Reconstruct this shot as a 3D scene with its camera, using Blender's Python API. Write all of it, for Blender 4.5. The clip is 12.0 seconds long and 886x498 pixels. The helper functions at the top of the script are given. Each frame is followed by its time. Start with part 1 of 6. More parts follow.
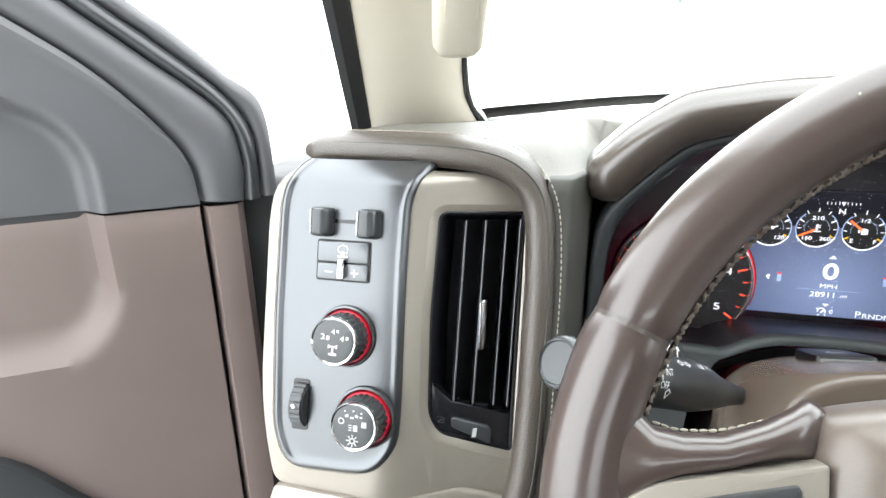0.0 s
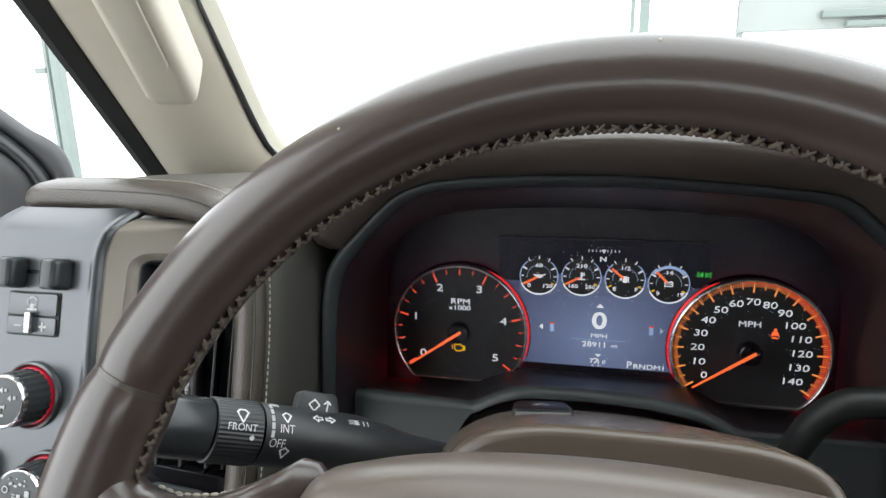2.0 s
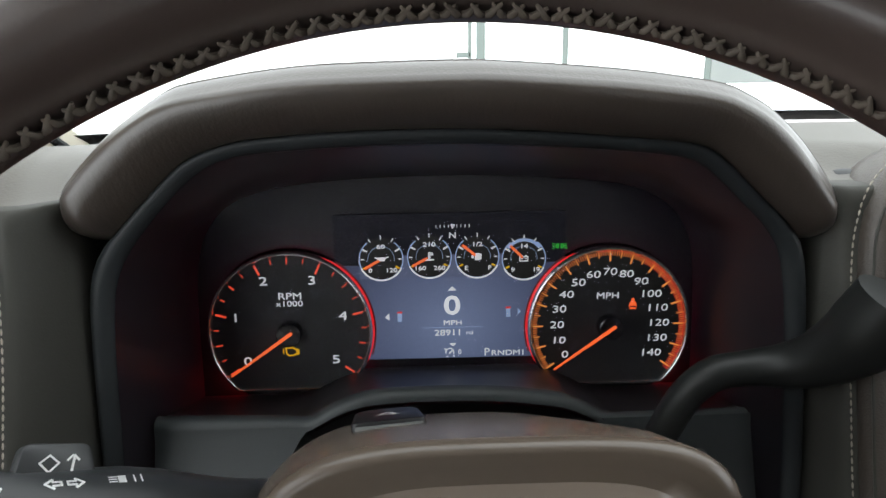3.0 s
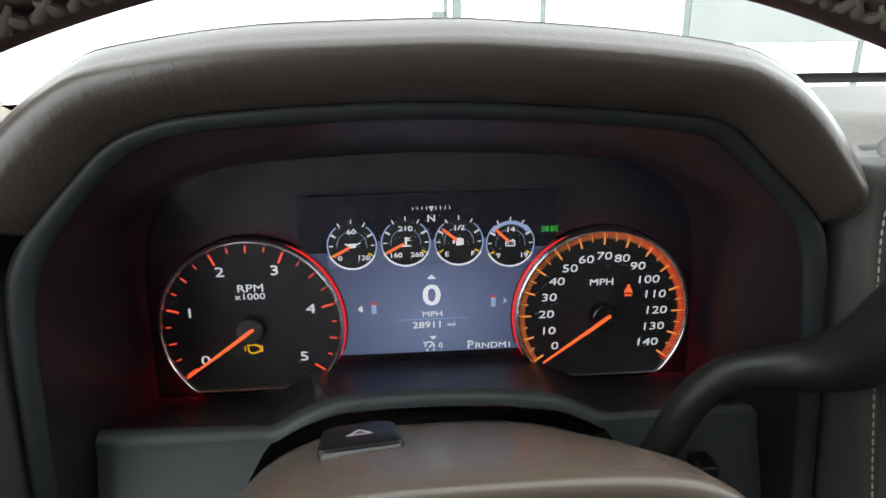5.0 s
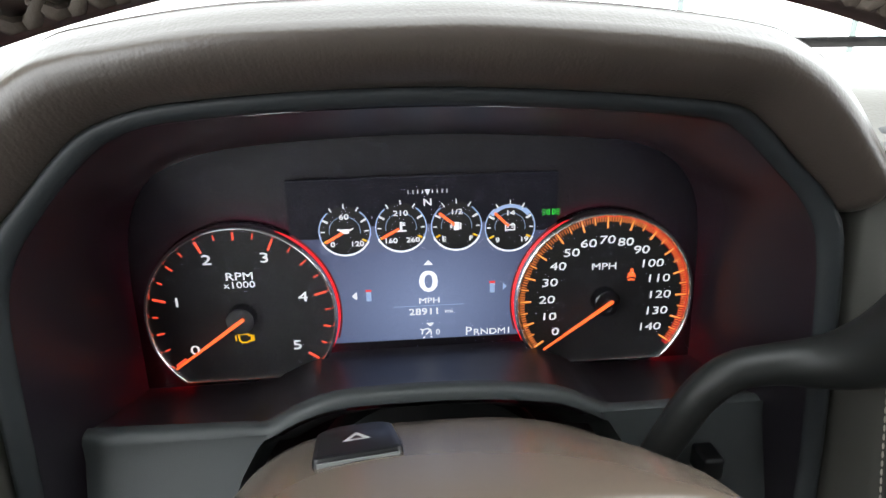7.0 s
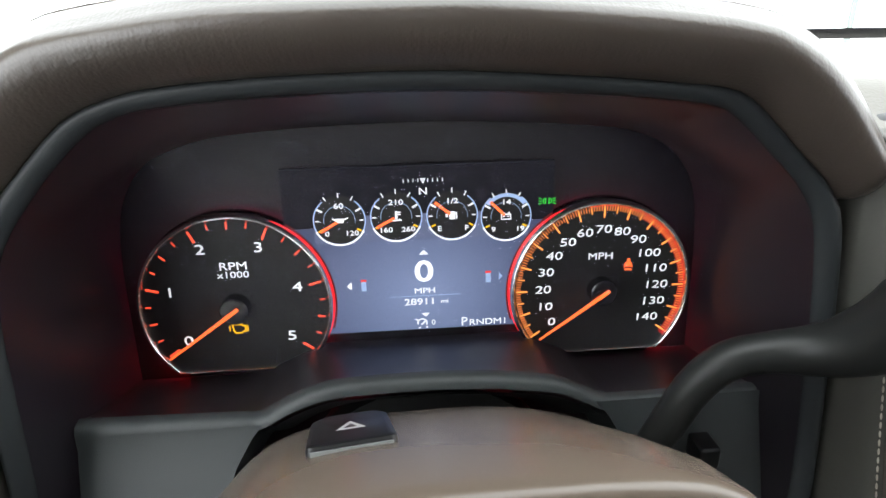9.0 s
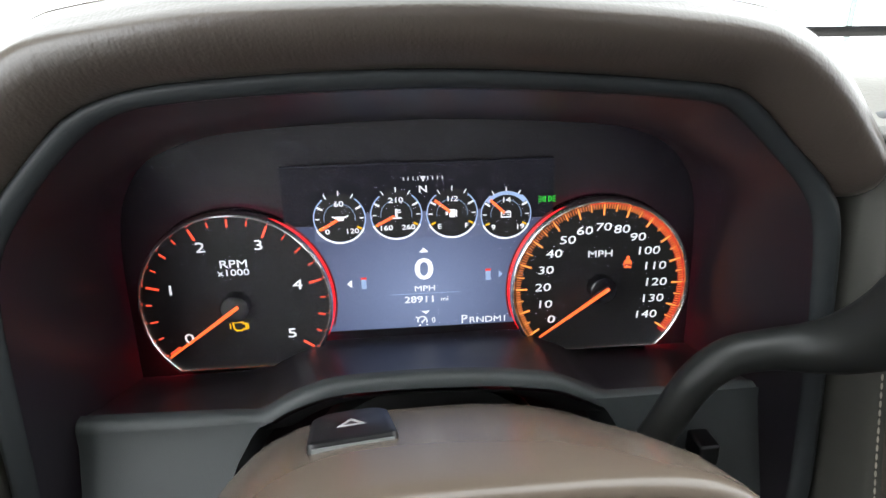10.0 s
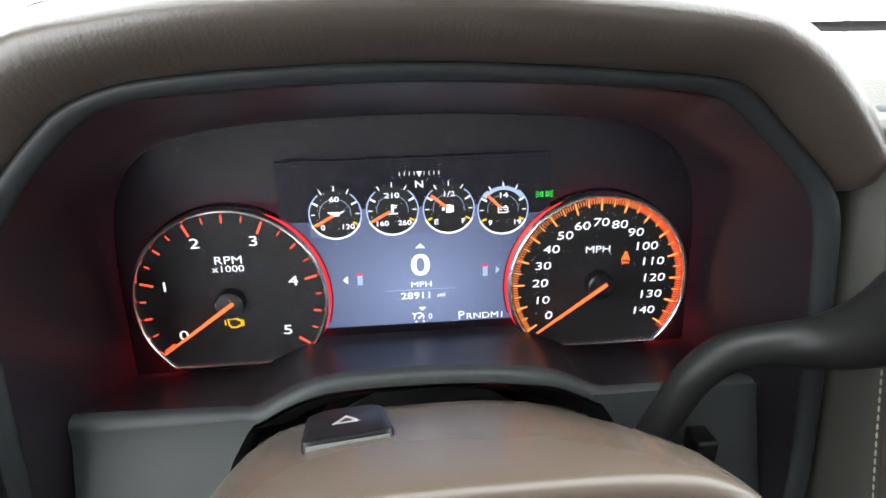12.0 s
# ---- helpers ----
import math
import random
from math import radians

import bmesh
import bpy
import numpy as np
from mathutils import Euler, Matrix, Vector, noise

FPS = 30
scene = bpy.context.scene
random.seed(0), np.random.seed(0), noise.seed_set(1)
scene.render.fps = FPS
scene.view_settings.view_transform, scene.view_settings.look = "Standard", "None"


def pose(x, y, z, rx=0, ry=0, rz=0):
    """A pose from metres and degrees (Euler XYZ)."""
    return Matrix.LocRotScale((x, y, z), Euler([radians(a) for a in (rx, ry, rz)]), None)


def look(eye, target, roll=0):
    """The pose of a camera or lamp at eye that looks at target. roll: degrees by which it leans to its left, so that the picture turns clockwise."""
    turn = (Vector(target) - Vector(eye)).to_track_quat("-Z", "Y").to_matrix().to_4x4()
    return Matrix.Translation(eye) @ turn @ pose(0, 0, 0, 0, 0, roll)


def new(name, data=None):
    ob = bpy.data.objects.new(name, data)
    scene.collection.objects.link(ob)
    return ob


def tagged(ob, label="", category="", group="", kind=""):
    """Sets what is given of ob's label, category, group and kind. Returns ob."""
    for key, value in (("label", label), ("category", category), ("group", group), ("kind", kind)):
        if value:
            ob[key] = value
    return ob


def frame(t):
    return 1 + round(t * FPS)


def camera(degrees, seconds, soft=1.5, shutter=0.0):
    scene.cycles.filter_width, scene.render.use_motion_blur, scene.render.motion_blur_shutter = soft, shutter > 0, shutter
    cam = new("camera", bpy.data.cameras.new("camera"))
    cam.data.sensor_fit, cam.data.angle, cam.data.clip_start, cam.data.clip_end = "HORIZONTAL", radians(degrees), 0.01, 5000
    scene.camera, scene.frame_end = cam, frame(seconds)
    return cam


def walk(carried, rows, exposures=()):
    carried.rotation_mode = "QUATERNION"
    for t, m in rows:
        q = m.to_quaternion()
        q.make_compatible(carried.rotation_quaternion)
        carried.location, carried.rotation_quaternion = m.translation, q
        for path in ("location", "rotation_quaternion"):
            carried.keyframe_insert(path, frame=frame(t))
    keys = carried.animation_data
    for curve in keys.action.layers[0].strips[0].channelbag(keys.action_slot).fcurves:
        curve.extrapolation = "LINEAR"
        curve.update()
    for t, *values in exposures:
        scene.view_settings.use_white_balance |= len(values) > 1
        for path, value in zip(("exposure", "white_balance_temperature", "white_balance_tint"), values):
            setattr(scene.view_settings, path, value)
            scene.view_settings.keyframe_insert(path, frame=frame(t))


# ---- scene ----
cam = camera(73.50, 12.0)
PATH = [
    (0, (-0.1865, -0.5178, 1.5457), (-0.4292, 0.3988, 1.2277), -0.99),
    (0.5, (-0.1375, -0.5096, 1.5287), (-0.4092, 0.4125, 1.2532), -0.81),
    (1, (-0.1074, -0.4786, 1.5222), (-0.3689, 0.4570, 1.2851), -0.95),
    (1.5, (-0.0304, -0.4657, 1.5222), (-0.2562, 0.4808, 1.2915), -0.83),
    (2, (-0.0226, -0.4656, 1.5344), (-0.2332, 0.4851, 1.3070), -0.80),
    (2.5, (-0.0290, -0.4129, 1.5041), (-0.1470, 0.5536, 1.2762), -0.94),
    (3, (-0.0165, -0.3975, 1.5093), (0.0136, 0.5722, 1.2670), -0.89),
    (3.2, (-0.0159, -0.3879, 1.5122), (0.0345, 0.5789, 1.2617), -0.66),
    (4.8, (-0.0174, -0.3595, 1.5141), (0.0471, 0.5985, 1.2347), -1.06),
    (5, (-0.0150, -0.3549, 1.5117), (0.0506, 0.5964, 1.2103), -0.95),
    (5.5, (-0.0103, -0.3469, 1.5148), (0.0578, 0.5900, 1.1719), -0.95),
    (6, (-0.0134, -0.3398, 1.5211), (0.0573, 0.5928, 1.1673), -1.09),
    (6.5, (-0.0153, -0.3369, 1.5238), (0.0561, 0.5920, 1.1604), -1.12),
    (7, (-0.0159, -0.3361, 1.5202), (0.0589, 0.5930, 1.1580), -1.09),
    (9, (-0.0150, -0.3349, 1.5163), (0.0644, 0.5906, 1.1459), -1.02),
    (9.5, (-0.0154, -0.3352, 1.5158), (0.0656, 0.5903, 1.1460), -0.99),
    (10, (-0.0154, -0.3356, 1.5162), (0.0648, 0.5888, 1.1433), -1.02),
    (10.5, (-0.0137, -0.3338, 1.5153), (0.0667, 0.5901, 1.1413), -1.02),
    (11, (-0.0142, -0.3339, 1.5155), (0.0672, 0.5894, 1.1400), -1.07),
    (11.5, (-0.0148, -0.3334, 1.5146), (0.0671, 0.5890, 1.1370), -1.00),
    (12, (-0.0143, -0.3334, 1.5147), (0.0687, 0.5885, 1.1365), -1.04),
]
walk(cam, [(t, look(eye, target, roll)) for t, eye, target, roll in PATH],
     [(0, 0.33), (0.5, -0.1), (1.0, -0.63), (1.5, -0.75), (2.0, -0.65), (2.5, -1.02), (3.2, -0.95), (5.0, -0.72), (6.5, -0.33), (7.0, -0.12), (9.0, 0.05), (11.0, 0.12), (12.0, 0.33)])

Z0 = 1.35                      # height of the dials' centre line over the ground
UP = Vector((0, 0, Z0))

# ---- light ----
world = bpy.data.worlds.new("bright_hall")
world.use_nodes = True
scene.world = world
back = world.node_tree.nodes["Background"]
back.inputs["Color"].default_value = (0.955, 1.0, 1.025, 1)
back.inputs["Strength"].default_value = 6.0


# ---- materials ----
def material(name, color, rough=0.5, metal=0.0, grain=0.0, grain_size=900.0, relief=0.12, stain=0.12, stain_size=30.0,
             spec=0.5, coat=0.0, cell=False, crease=0.0, emit=None, emit_strength=0.0):
    m = bpy.data.materials.new(name)
    m.use_nodes = True
    t = m.node_tree
    b = t.nodes["Principled BSDF"]
    b.inputs["Base Color"].default_value = (*color, 1)
    b.inputs["Roughness"].default_value = rough
    b.inputs["Metallic"].default_value = metal
    b.inputs["Specular IOR Level"].default_value = spec
    b.inputs["Coat Weight"].default_value = coat
    b.inputs["Coat Roughness"].default_value = 0.08
    if emit:
        b.inputs["Emission Color"].default_value = (*emit, 1)
        b.inputs["Emission Strength"].default_value = emit_strength
        return m
    coord = t.nodes.new("ShaderNodeTexCoord")
    if stain:
        n = t.nodes.new("ShaderNodeTexNoise")
        n.inputs["Scale"].default_value, n.inputs["Detail"].default_value = stain_size, 2
        t.links.new(coord.outputs["Object"], n.inputs["Vector"])
        ramp = t.nodes.new("ShaderNodeMapRange")
        ramp.inputs["From Min"].default_value, ramp.inputs["From Max"].default_value = 0.2, 0.8
        ramp.inputs["To Min"].default_value, ramp.inputs["To Max"].default_value = 1 - stain, 1 + stain
        t.links.new(n.outputs["Fac"], ramp.inputs["Value"])
        mul = t.nodes.new("ShaderNodeMix")
        mul.data_type, mul.blend_type = "RGBA", "MULTIPLY"
        mul.inputs[0].default_value = 1.0
        mul.inputs[6].default_value = (*color, 1)
        t.links.new(ramp.outputs["Result"], mul.inputs[7])
        t.links.new(mul.outputs[2], b.inputs["Base Color"])
        rr = t.nodes.new("ShaderNodeMapRange")
        rr.inputs["From Min"].default_value, rr.inputs["From Max"].default_value = 0.2, 0.8
        rr.inputs["To Min"].default_value, rr.inputs["To Max"].default_value = max(rough - 0.4 * stain, 0.02), min(rough + 0.4 * stain, 1)
        t.links.new(n.outputs["Fac"], rr.inputs["Value"])
        t.links.new(rr.outputs["Result"], b.inputs["Roughness"])
    if grain:
        if cell:
            g = t.nodes.new("ShaderNodeTexVoronoi")
            g.feature = "SMOOTH_F1"
            out = g.outputs["Distance"]
        else:
            g = t.nodes.new("ShaderNodeTexNoise")
            g.inputs["Detail"].default_value = 3
            out = g.outputs["Fac"]
        g.inputs["Scale"].default_value = grain_size
        t.links.new(coord.outputs["Object"], g.inputs["Vector"])
        bump = t.nodes.new("ShaderNodeBump")
        bump.inputs["Strength"].default_value = grain
        bump.inputs["Distance"].default_value = relief / 1000
        if crease:
            stretch = t.nodes.new("ShaderNodeMapping")
            stretch.inputs["Scale"].default_value = (330, 55, 55)
            t.links.new(coord.outputs["Object"], stretch.inputs["Vector"])
            folds = t.nodes.new("ShaderNodeTexNoise")
            folds.inputs["Scale"].default_value, folds.inputs["Detail"].default_value = 1.0, 3
            t.links.new(stretch.outputs["Vector"], folds.inputs["Vector"])
            both = t.nodes.new("ShaderNodeMath")
            both.operation = "MULTIPLY_ADD"
            both.inputs[1].default_value = crease
            t.links.new(folds.outputs["Fac"], both.inputs[0])
            t.links.new(out, both.inputs[2])
            out = both.outputs[0]
        t.links.new(out, bump.inputs["Height"])
        t.links.new(bump.outputs["Normal"], b.inputs["Normal"])
    return m


M = {}
M["leather"] = material("brown_leather", (0.056, 0.044, 0.037), 0.31, spec=0.8, grain=0.4, grain_size=850, relief=0.2, cell=True, crease=2.2, stain=0.10, stain_size=14)
M["rim_leather"] = material("smooth_brown_leather", (0.054, 0.038, 0.033), 0.30, spec=0.7, coat=0.25, grain=0.25, grain_size=700, relief=0.12, cell=True, stain=0.06, stain_size=18)
M["dash_leather"] = material("grey_brown_dash_skin", (0.135, 0.127, 0.113), 0.55, grain=0.5, grain_size=750, relief=0.3, cell=True, stain=0.08)
M["door_brown"] = material("brown_door_plastic", (0.122, 0.092, 0.083), 0.5, grain=0.35, grain_size=1500, relief=0.2, stain=0.08, stain_size=9)
M["shroud"] = material("brown_column_plastic", (0.108, 0.084, 0.066), 0.25, spec=0.5, stain=0.03, stain_size=9)
M["door_black"] = material("charcoal_door_plastic", (0.066, 0.066, 0.070), 0.42, grain=0.35, grain_size=1500, relief=0.2, stain=0.07, stain_size=9)
M["plastic"] = material("charcoal_plastic", (0.024, 0.026, 0.028), 0.36, grain=0.3, grain_size=1800, relief=0.15, stain=0.1)
M["bezel"] = material("satin_bezel_plastic", (0.022, 0.025, 0.027), 0.44, spec=0.3, grain=0.3, grain_size=1800, relief=0.12, stain=0.1)
M["grey_plastic"] = material("grey_lower_plastic", (0.042, 0.047, 0.048), 0.42, spec=0.4, grain=0.6, grain_size=1700, relief=0.2, stain=0.08)
M["cavity"] = material("black_cavity_plastic", (0.0165, 0.0135, 0.0185), 0.34, spec=0.6, grain=0.03, grain_size=2000, relief=0.1, stain=0.05, stain_size=22)
M["gloss_black"] = material("gloss_black", (0.010, 0.010, 0.012), 0.2, stain=0.1, stain_size=40)
M["duct"] = material("black_duct_plastic", (0.006, 0.006, 0.008), 0.34, spec=0.25, stain=0.05, stain_size=60)
M["slat"] = material("lit_slat_edge", (0.085, 0.088, 0.092), 0.32, spec=0.6, stain=0.05, stain_size=60)
M["switch"] = material("black_switch_plastic", (0.008, 0.008, 0.009), 0.34, grain=0.15, grain_size=1800, relief=0.1, stain=0.08)
M["lit_switch_edge"] = material("lit_grey_edge", (0.16, 0.165, 0.165), 0.4, stain=0.08, stain_size=60)
M["rubber"] = material("black_rubber", (0.013, 0.013, 0.014), 0.6, grain=0.3, grain_size=900, stain=0.15)
M["panel"] = material("gunmetal_panel", (0.120, 0.125, 0.131), 0.29, metal=0.8, grain=0.2, grain_size=2500, relief=0.03, stain=0.05, stain_size=20)
M["champagne"] = material("champagne_metal_paint", (0.275, 0.247, 0.213), 0.32, metal=0.35, grain=0.12, grain_size=2600, relief=0.05, stain=0.04, stain_size=15)
M["chrome"] = material("chrome", (0.86, 0.86, 0.87), 0.2, metal=1.0, stain=0.08, stain_size=60)
M["tab_metal"] = material("grey_metal_tab", (0.55, 0.55, 0.56), 0.24, metal=1.0, stain=0.05)
M["beige"] = material("beige_trim", (0.58, 0.535, 0.445), 0.62, grain=0.4, grain_size=1400, relief=0.2, stain=0.05, stain_size=8)
M["dial"] = material("matt_black_dial", (0.013, 0.0125, 0.012), 0.6, grain=0.1, grain_size=3000, stain=0.15, stain_size=40)
M["backing"] = material("black_backing", (0.0105, 0.0095, 0.0125), 0.42, spec=0.4, grain=0.1, grain_size=3000, stain=0.1, stain_size=40)
M["thread"] = material("cream_thread", (0.38, 0.345, 0.285), 0.8, grain=0.5, grain_size=3000, stain=0.15, stain_size=200)
M["dark_thread"] = material("brown_thread", (0.086, 0.067, 0.052), 0.7, grain=0.5, grain_size=3000, stain=0.25, stain_size=160)
M["print"] = material("white_print", (0.44, 0.44, 0.44), 0.5, stain=0.06, stain_size=300)
M["bright_print"] = material("bright_white_print", (0.78, 0.78, 0.78), 0.5, stain=0.06, stain_size=300)
M["knob"] = material("knob_grey_plastic", (0.036, 0.040, 0.043), 0.24, grain=0.2, grain_size=2500, stain=0.1, stain_size=60)
M["concrete"] = material("pale_floor", (0.55, 0.55, 0.53), 0.45, grain=0.3, grain_size=60, relief=2, stain=0.12, stain_size=0.8)
M["post"] = material("pale_green_grey_steel", (0.19, 0.225, 0.21), 0.5, grain=0.2, grain_size=40, relief=1, stain=0.1, stain_size=2)
M["wall_panel"] = material("pale_wall_paint", (0.30, 0.32, 0.31), 0.6, grain=0.2, grain_size=40, relief=1, stain=0.08, stain_size=1.5)
M["headliner"] = material("grey_headliner", (0.36, 0.34, 0.31), 0.9, grain=0.5, grain_size=900, relief=0.4, stain=0.06)
# dash skin in a darker copy; the shade beside the cluster is in its colour
M["shaded_skin"] = material("shaded_dash_skin", (0.056, 0.055, 0.048), 0.55, spec=0.3, grain=0.35, grain_size=850, relief=0.15, cell=True, stain=0.08)
M["pad_leather"] = material("grey_brown_pad_leather", (0.068, 0.056, 0.047), 0.36, spec=0.6, grain=0.8, grain_size=1050, relief=0.34, cell=True, stain=0.06, stain_size=12)
M["airbag_skin"] = material("smooth_brown_airbag_skin", (0.125, 0.102, 0.086), 0.33, spec=0.5, grain=0.3, grain_size=1500, relief=0.12, cell=True, stain=0.05, stain_size=10)
M["lever"] = material("black_lever_plastic", (0.013, 0.0138, 0.0132), 0.44, spec=0.35, grain=0.3, grain_size=1800, relief=0.1, stain=0.08)
M["hidden_ring_glow"] = material("added_red_glow", (0.2, 0.01, 0.01), 0.5, emit=(1.0, 0.015, 0.09), emit_strength=4.0)
M["cloth"] = material("dark_cloth", (0.05, 0.047, 0.045), 0.95, grain=0.5, grain_size=900, relief=0.4, stain=0.1)
M["red_accent"] = material("red_ring", (0.55, 0.01, 0.03), 0.35, emit=(0.9, 0.02, 0.06), emit_strength=0.1)
M["white_glow"] = material("white_glow", (0.8, 0.8, 0.8), 0.5, emit=(0.92, 0.95, 1.0), emit_strength=1.0)
M["tick_glow"] = material("orange_red_glow", (0.6, 0.1, 0.03), 0.5, emit=(1.0, 0.34, 0.07), emit_strength=1.6)
M["fine_glow"] = material("fine_tick_glow", (0.6, 0.08, 0.03), 0.5, emit=(1.0, 0.27, 0.05), emit_strength=1.25)
M["red_tick_glow"] = material("red_tick_glow", (0.6, 0.06, 0.03), 0.5, emit=(1.0, 0.075, 0.03), emit_strength=1.7)
M["shelf"] = material("gloss_black_shelf", (0.014, 0.012, 0.016), 0.35, spec=0.7, grain=0.05, grain_size=1500, relief=0.05, stain=0.12, stain_size=30)
M["silver"] = material("bright_chrome", (0.95, 0.95, 0.95), 0.22, metal=1.0, stain=0.0)
M["red_glow"] = material("red_glow", (0.5, 0.02, 0.02), 0.5, emit=(1.0, 0.035, 0.02), emit_strength=1.0)
M["needle_glow"] = material("needle_glow", (0.6, 0.1, 0.03), 0.5, emit=(1.0, 0.13, 0.025), emit_strength=1.8)
M["amber_glow"] = material("amber_glow", (0.6, 0.4, 0.02), 0.5, emit=(1.0, 0.52, 0.0), emit_strength=1.0)
M["green_glow"] = material("green_glow", (0.05, 0.5, 0.05), 0.5, emit=(0.03, 0.85, 0.06), emit_strength=0.8)
M["blue_glow"] = material("pale_blue_glow", (0.3, 0.4, 0.6), 0.5, emit=(0.42, 0.58, 0.85), emit_strength=0.6)


def glass(name, tint, share, rough=0.02):
    m = bpy.data.materials.new(name)
    m.use_nodes = True
    t = m.node_tree
    t.nodes.clear()
    clear, shine = t.nodes.new("ShaderNodeBsdfTransparent"), t.nodes.new("ShaderNodeBsdfGlossy")
    clear.inputs["Color"].default_value = (*tint, 1)
    shine.inputs["Roughness"].default_value = rough
    mix, out = t.nodes.new("ShaderNodeMixShader"), t.nodes.new("ShaderNodeOutputMaterial")
    mix.inputs[0].default_value = share
    t.links.new(clear.outputs[0], mix.inputs[1])
    t.links.new(shine.outputs[0], mix.inputs[2])
    t.links.new(mix.outputs[0], out.inputs["Surface"])
    return m


M["glass"] = glass("windscreen_glass", (0.97, 0.99, 0.98), 0.04)
M["lens"] = glass("clear_plastic_lens", (0.985, 0.985, 0.99), 0.012, 0.16)
lens_nodes = M["lens"].node_tree
haze, veil = lens_nodes.nodes.new("ShaderNodeBsdfDiffuse"), lens_nodes.nodes.new("ShaderNodeMixShader")
haze.inputs["Color"].default_value = (0.68, 0.60, 0.86, 1)
veil.inputs[0].default_value = 0.018          # haze painted into the lens as a violet diffuse share
lens_out = lens_nodes.nodes["Material Output"]
lens_nodes.links.new(lens_nodes.nodes["Mix Shader"].outputs[0], veil.inputs[1])
lens_nodes.links.new(haze.outputs[0], veil.inputs[2])
lens_nodes.links.new(veil.outputs[0], lens_out.inputs["Surface"])


def screen_material():
    """The lit display: a blue-grey field, brighter in its middle, dark above the small gauges."""
    m = bpy.data.materials.new("display")
    m.use_nodes = True
    t = m.node_tree
    b = t.nodes["Principled BSDF"]
    b.inputs["Base Color"].default_value = (0.01, 0.01, 0.015, 1)
    b.inputs["Roughness"].default_value = 0.3
    coord = t.nodes.new("ShaderNodeTexCoord")
    mapping = t.nodes.new("ShaderNodeMapping")
    mapping.inputs["Location"].default_value = (0.0, 0.0, 0.16)
    mapping.inputs["Scale"].default_value = (12.5, 1, 15.0)
    grad = t.nodes.new("ShaderNodeTexGradient")
    grad.gradient_type = "SPHERICAL"
    ramp = t.nodes.new("ShaderNodeValToRGB")
    ramp.color_ramp.elements[0].color = (0.060, 0.080, 0.160, 1)
    ramp.color_ramp.elements[1].color = (0.245, 0.315, 0.52, 1)
    t.links.new(coord.outputs["Object"], mapping.inputs["Vector"])
    t.links.new(mapping.outputs["Vector"], grad.inputs["Vector"])
    t.links.new(grad.outputs["Fac"], ramp.inputs["Fac"])
    t.links.new(ramp.outputs["Color"], b.inputs["Emission Color"])
    b.inputs["Emission Strength"].default_value = 1.0
    return m


M["screen"] = screen_material()
M["screen_top"] = material("display_dark_field", (0.010, 0.0095, 0.013), 0.4, spec=0.15, emit=(0.004, 0.0042, 0.008), emit_strength=0.8)

# ---- building helpers (metres; x right, y ahead, z up from the dials' centre line) ----
WHERE = {}


def thing(name, base, label, category, group="", kind=""):
    ob = new(name)
    ob.location = Vector(base) + UP
    ob.empty_display_size = 0.02
    WHERE[ob] = Vector(base)
    return tagged(ob, label, category, group, kind)


def finish(name, bm, mat, smooth=40):
    lo = Vector([min(v.co[i] for v in bm.verts) for i in range(3)])
    hi = Vector([max(v.co[i] for v in bm.verts) for i in range(3)])
    c = (lo + hi) / 2
    bmesh.ops.translate(bm, verts=bm.verts, vec=-c)
    bmesh.ops.recalc_face_normals(bm, faces=bm.faces)
    me = bpy.data.meshes.new(name)
    bm.to_mesh(me)
    bm.free()
    me.materials.append(mat)
    if smooth:
        me.shade_smooth()
        me.set_sharp_from_angle(angle=radians(smooth))
    return me, c


def part(name, bm, mat, parent, label="", smooth=40):
    me, c = finish(name, bm, mat, smooth)
    ob = new(name, me)
    ob.parent = parent
    ob.location = c - WHERE[parent]
    WHERE[ob] = c
    return tagged(ob, label)


def solid(name, bm, mat, label, category, kind="", group="", smooth=40):
    me, c = finish(name, bm, mat, smooth)
    ob = new(name, me)
    ob.location = c + UP
    WHERE[ob] = c
    return tagged(ob, label, category, group, kind)


def loft(rings, closed=True, caps=True, bm=None):
    bm = bm or bmesh.new()
    rows = [[bm.verts.new(p) for p in ring] for ring in rings]
    n = len(rows[0])
    for a, b in zip(rows, rows[1:]):
        for i in range(n if closed else n - 1):
            bm.faces.new((a[i], a[(i + 1) % n], b[(i + 1) % n], b[i]))
    if caps and closed:
        bm.faces.new(rows[0])
        bm.faces.new(rows[-1][::-1])
    return bm


def spline(points, n):
    """Points along a smooth curve through the given ones."""
    p = [Vector(q) for q in points]
    p = [2 * p[0] - p[1]] + p + [2 * p[-1] - p[-2]]
    out = []
    for k in range(n):
        s = k / (n - 1) * (len(p) - 3)
        i = min(int(s), len(p) - 4)
        u = s - i
        a, b, c, d = p[i:i + 4]
        out.append(0.5 * ((2 * b) + (c - a) * u + (2 * a - 5 * b + 4 * c - d) * u * u + (3 * b - a - 3 * c + d) * u ** 3))
    return out


def tube(points, radii, seg=16, up=(0, 0, 1), flat=1.0, bm=None):
    """A tube along points; flat: its height as a share of its width."""
    up, rings = Vector(up), []
    for i, p in enumerate(points):
        d = (Vector(points[min(i + 1, len(points) - 1)]) - Vector(points[max(i - 1, 0)])).normalized()
        side = d.cross(up).normalized()
        top = side.cross(d)
        r = radii[i] if isinstance(radii, (list, tuple)) else radii
        rings.append([Vector(p) + r * (math.cos(a) * side + flat * math.sin(a) * top) for a in (2 * math.pi * k / seg for k in range(seg))])
    return loft(rings, bm=bm)


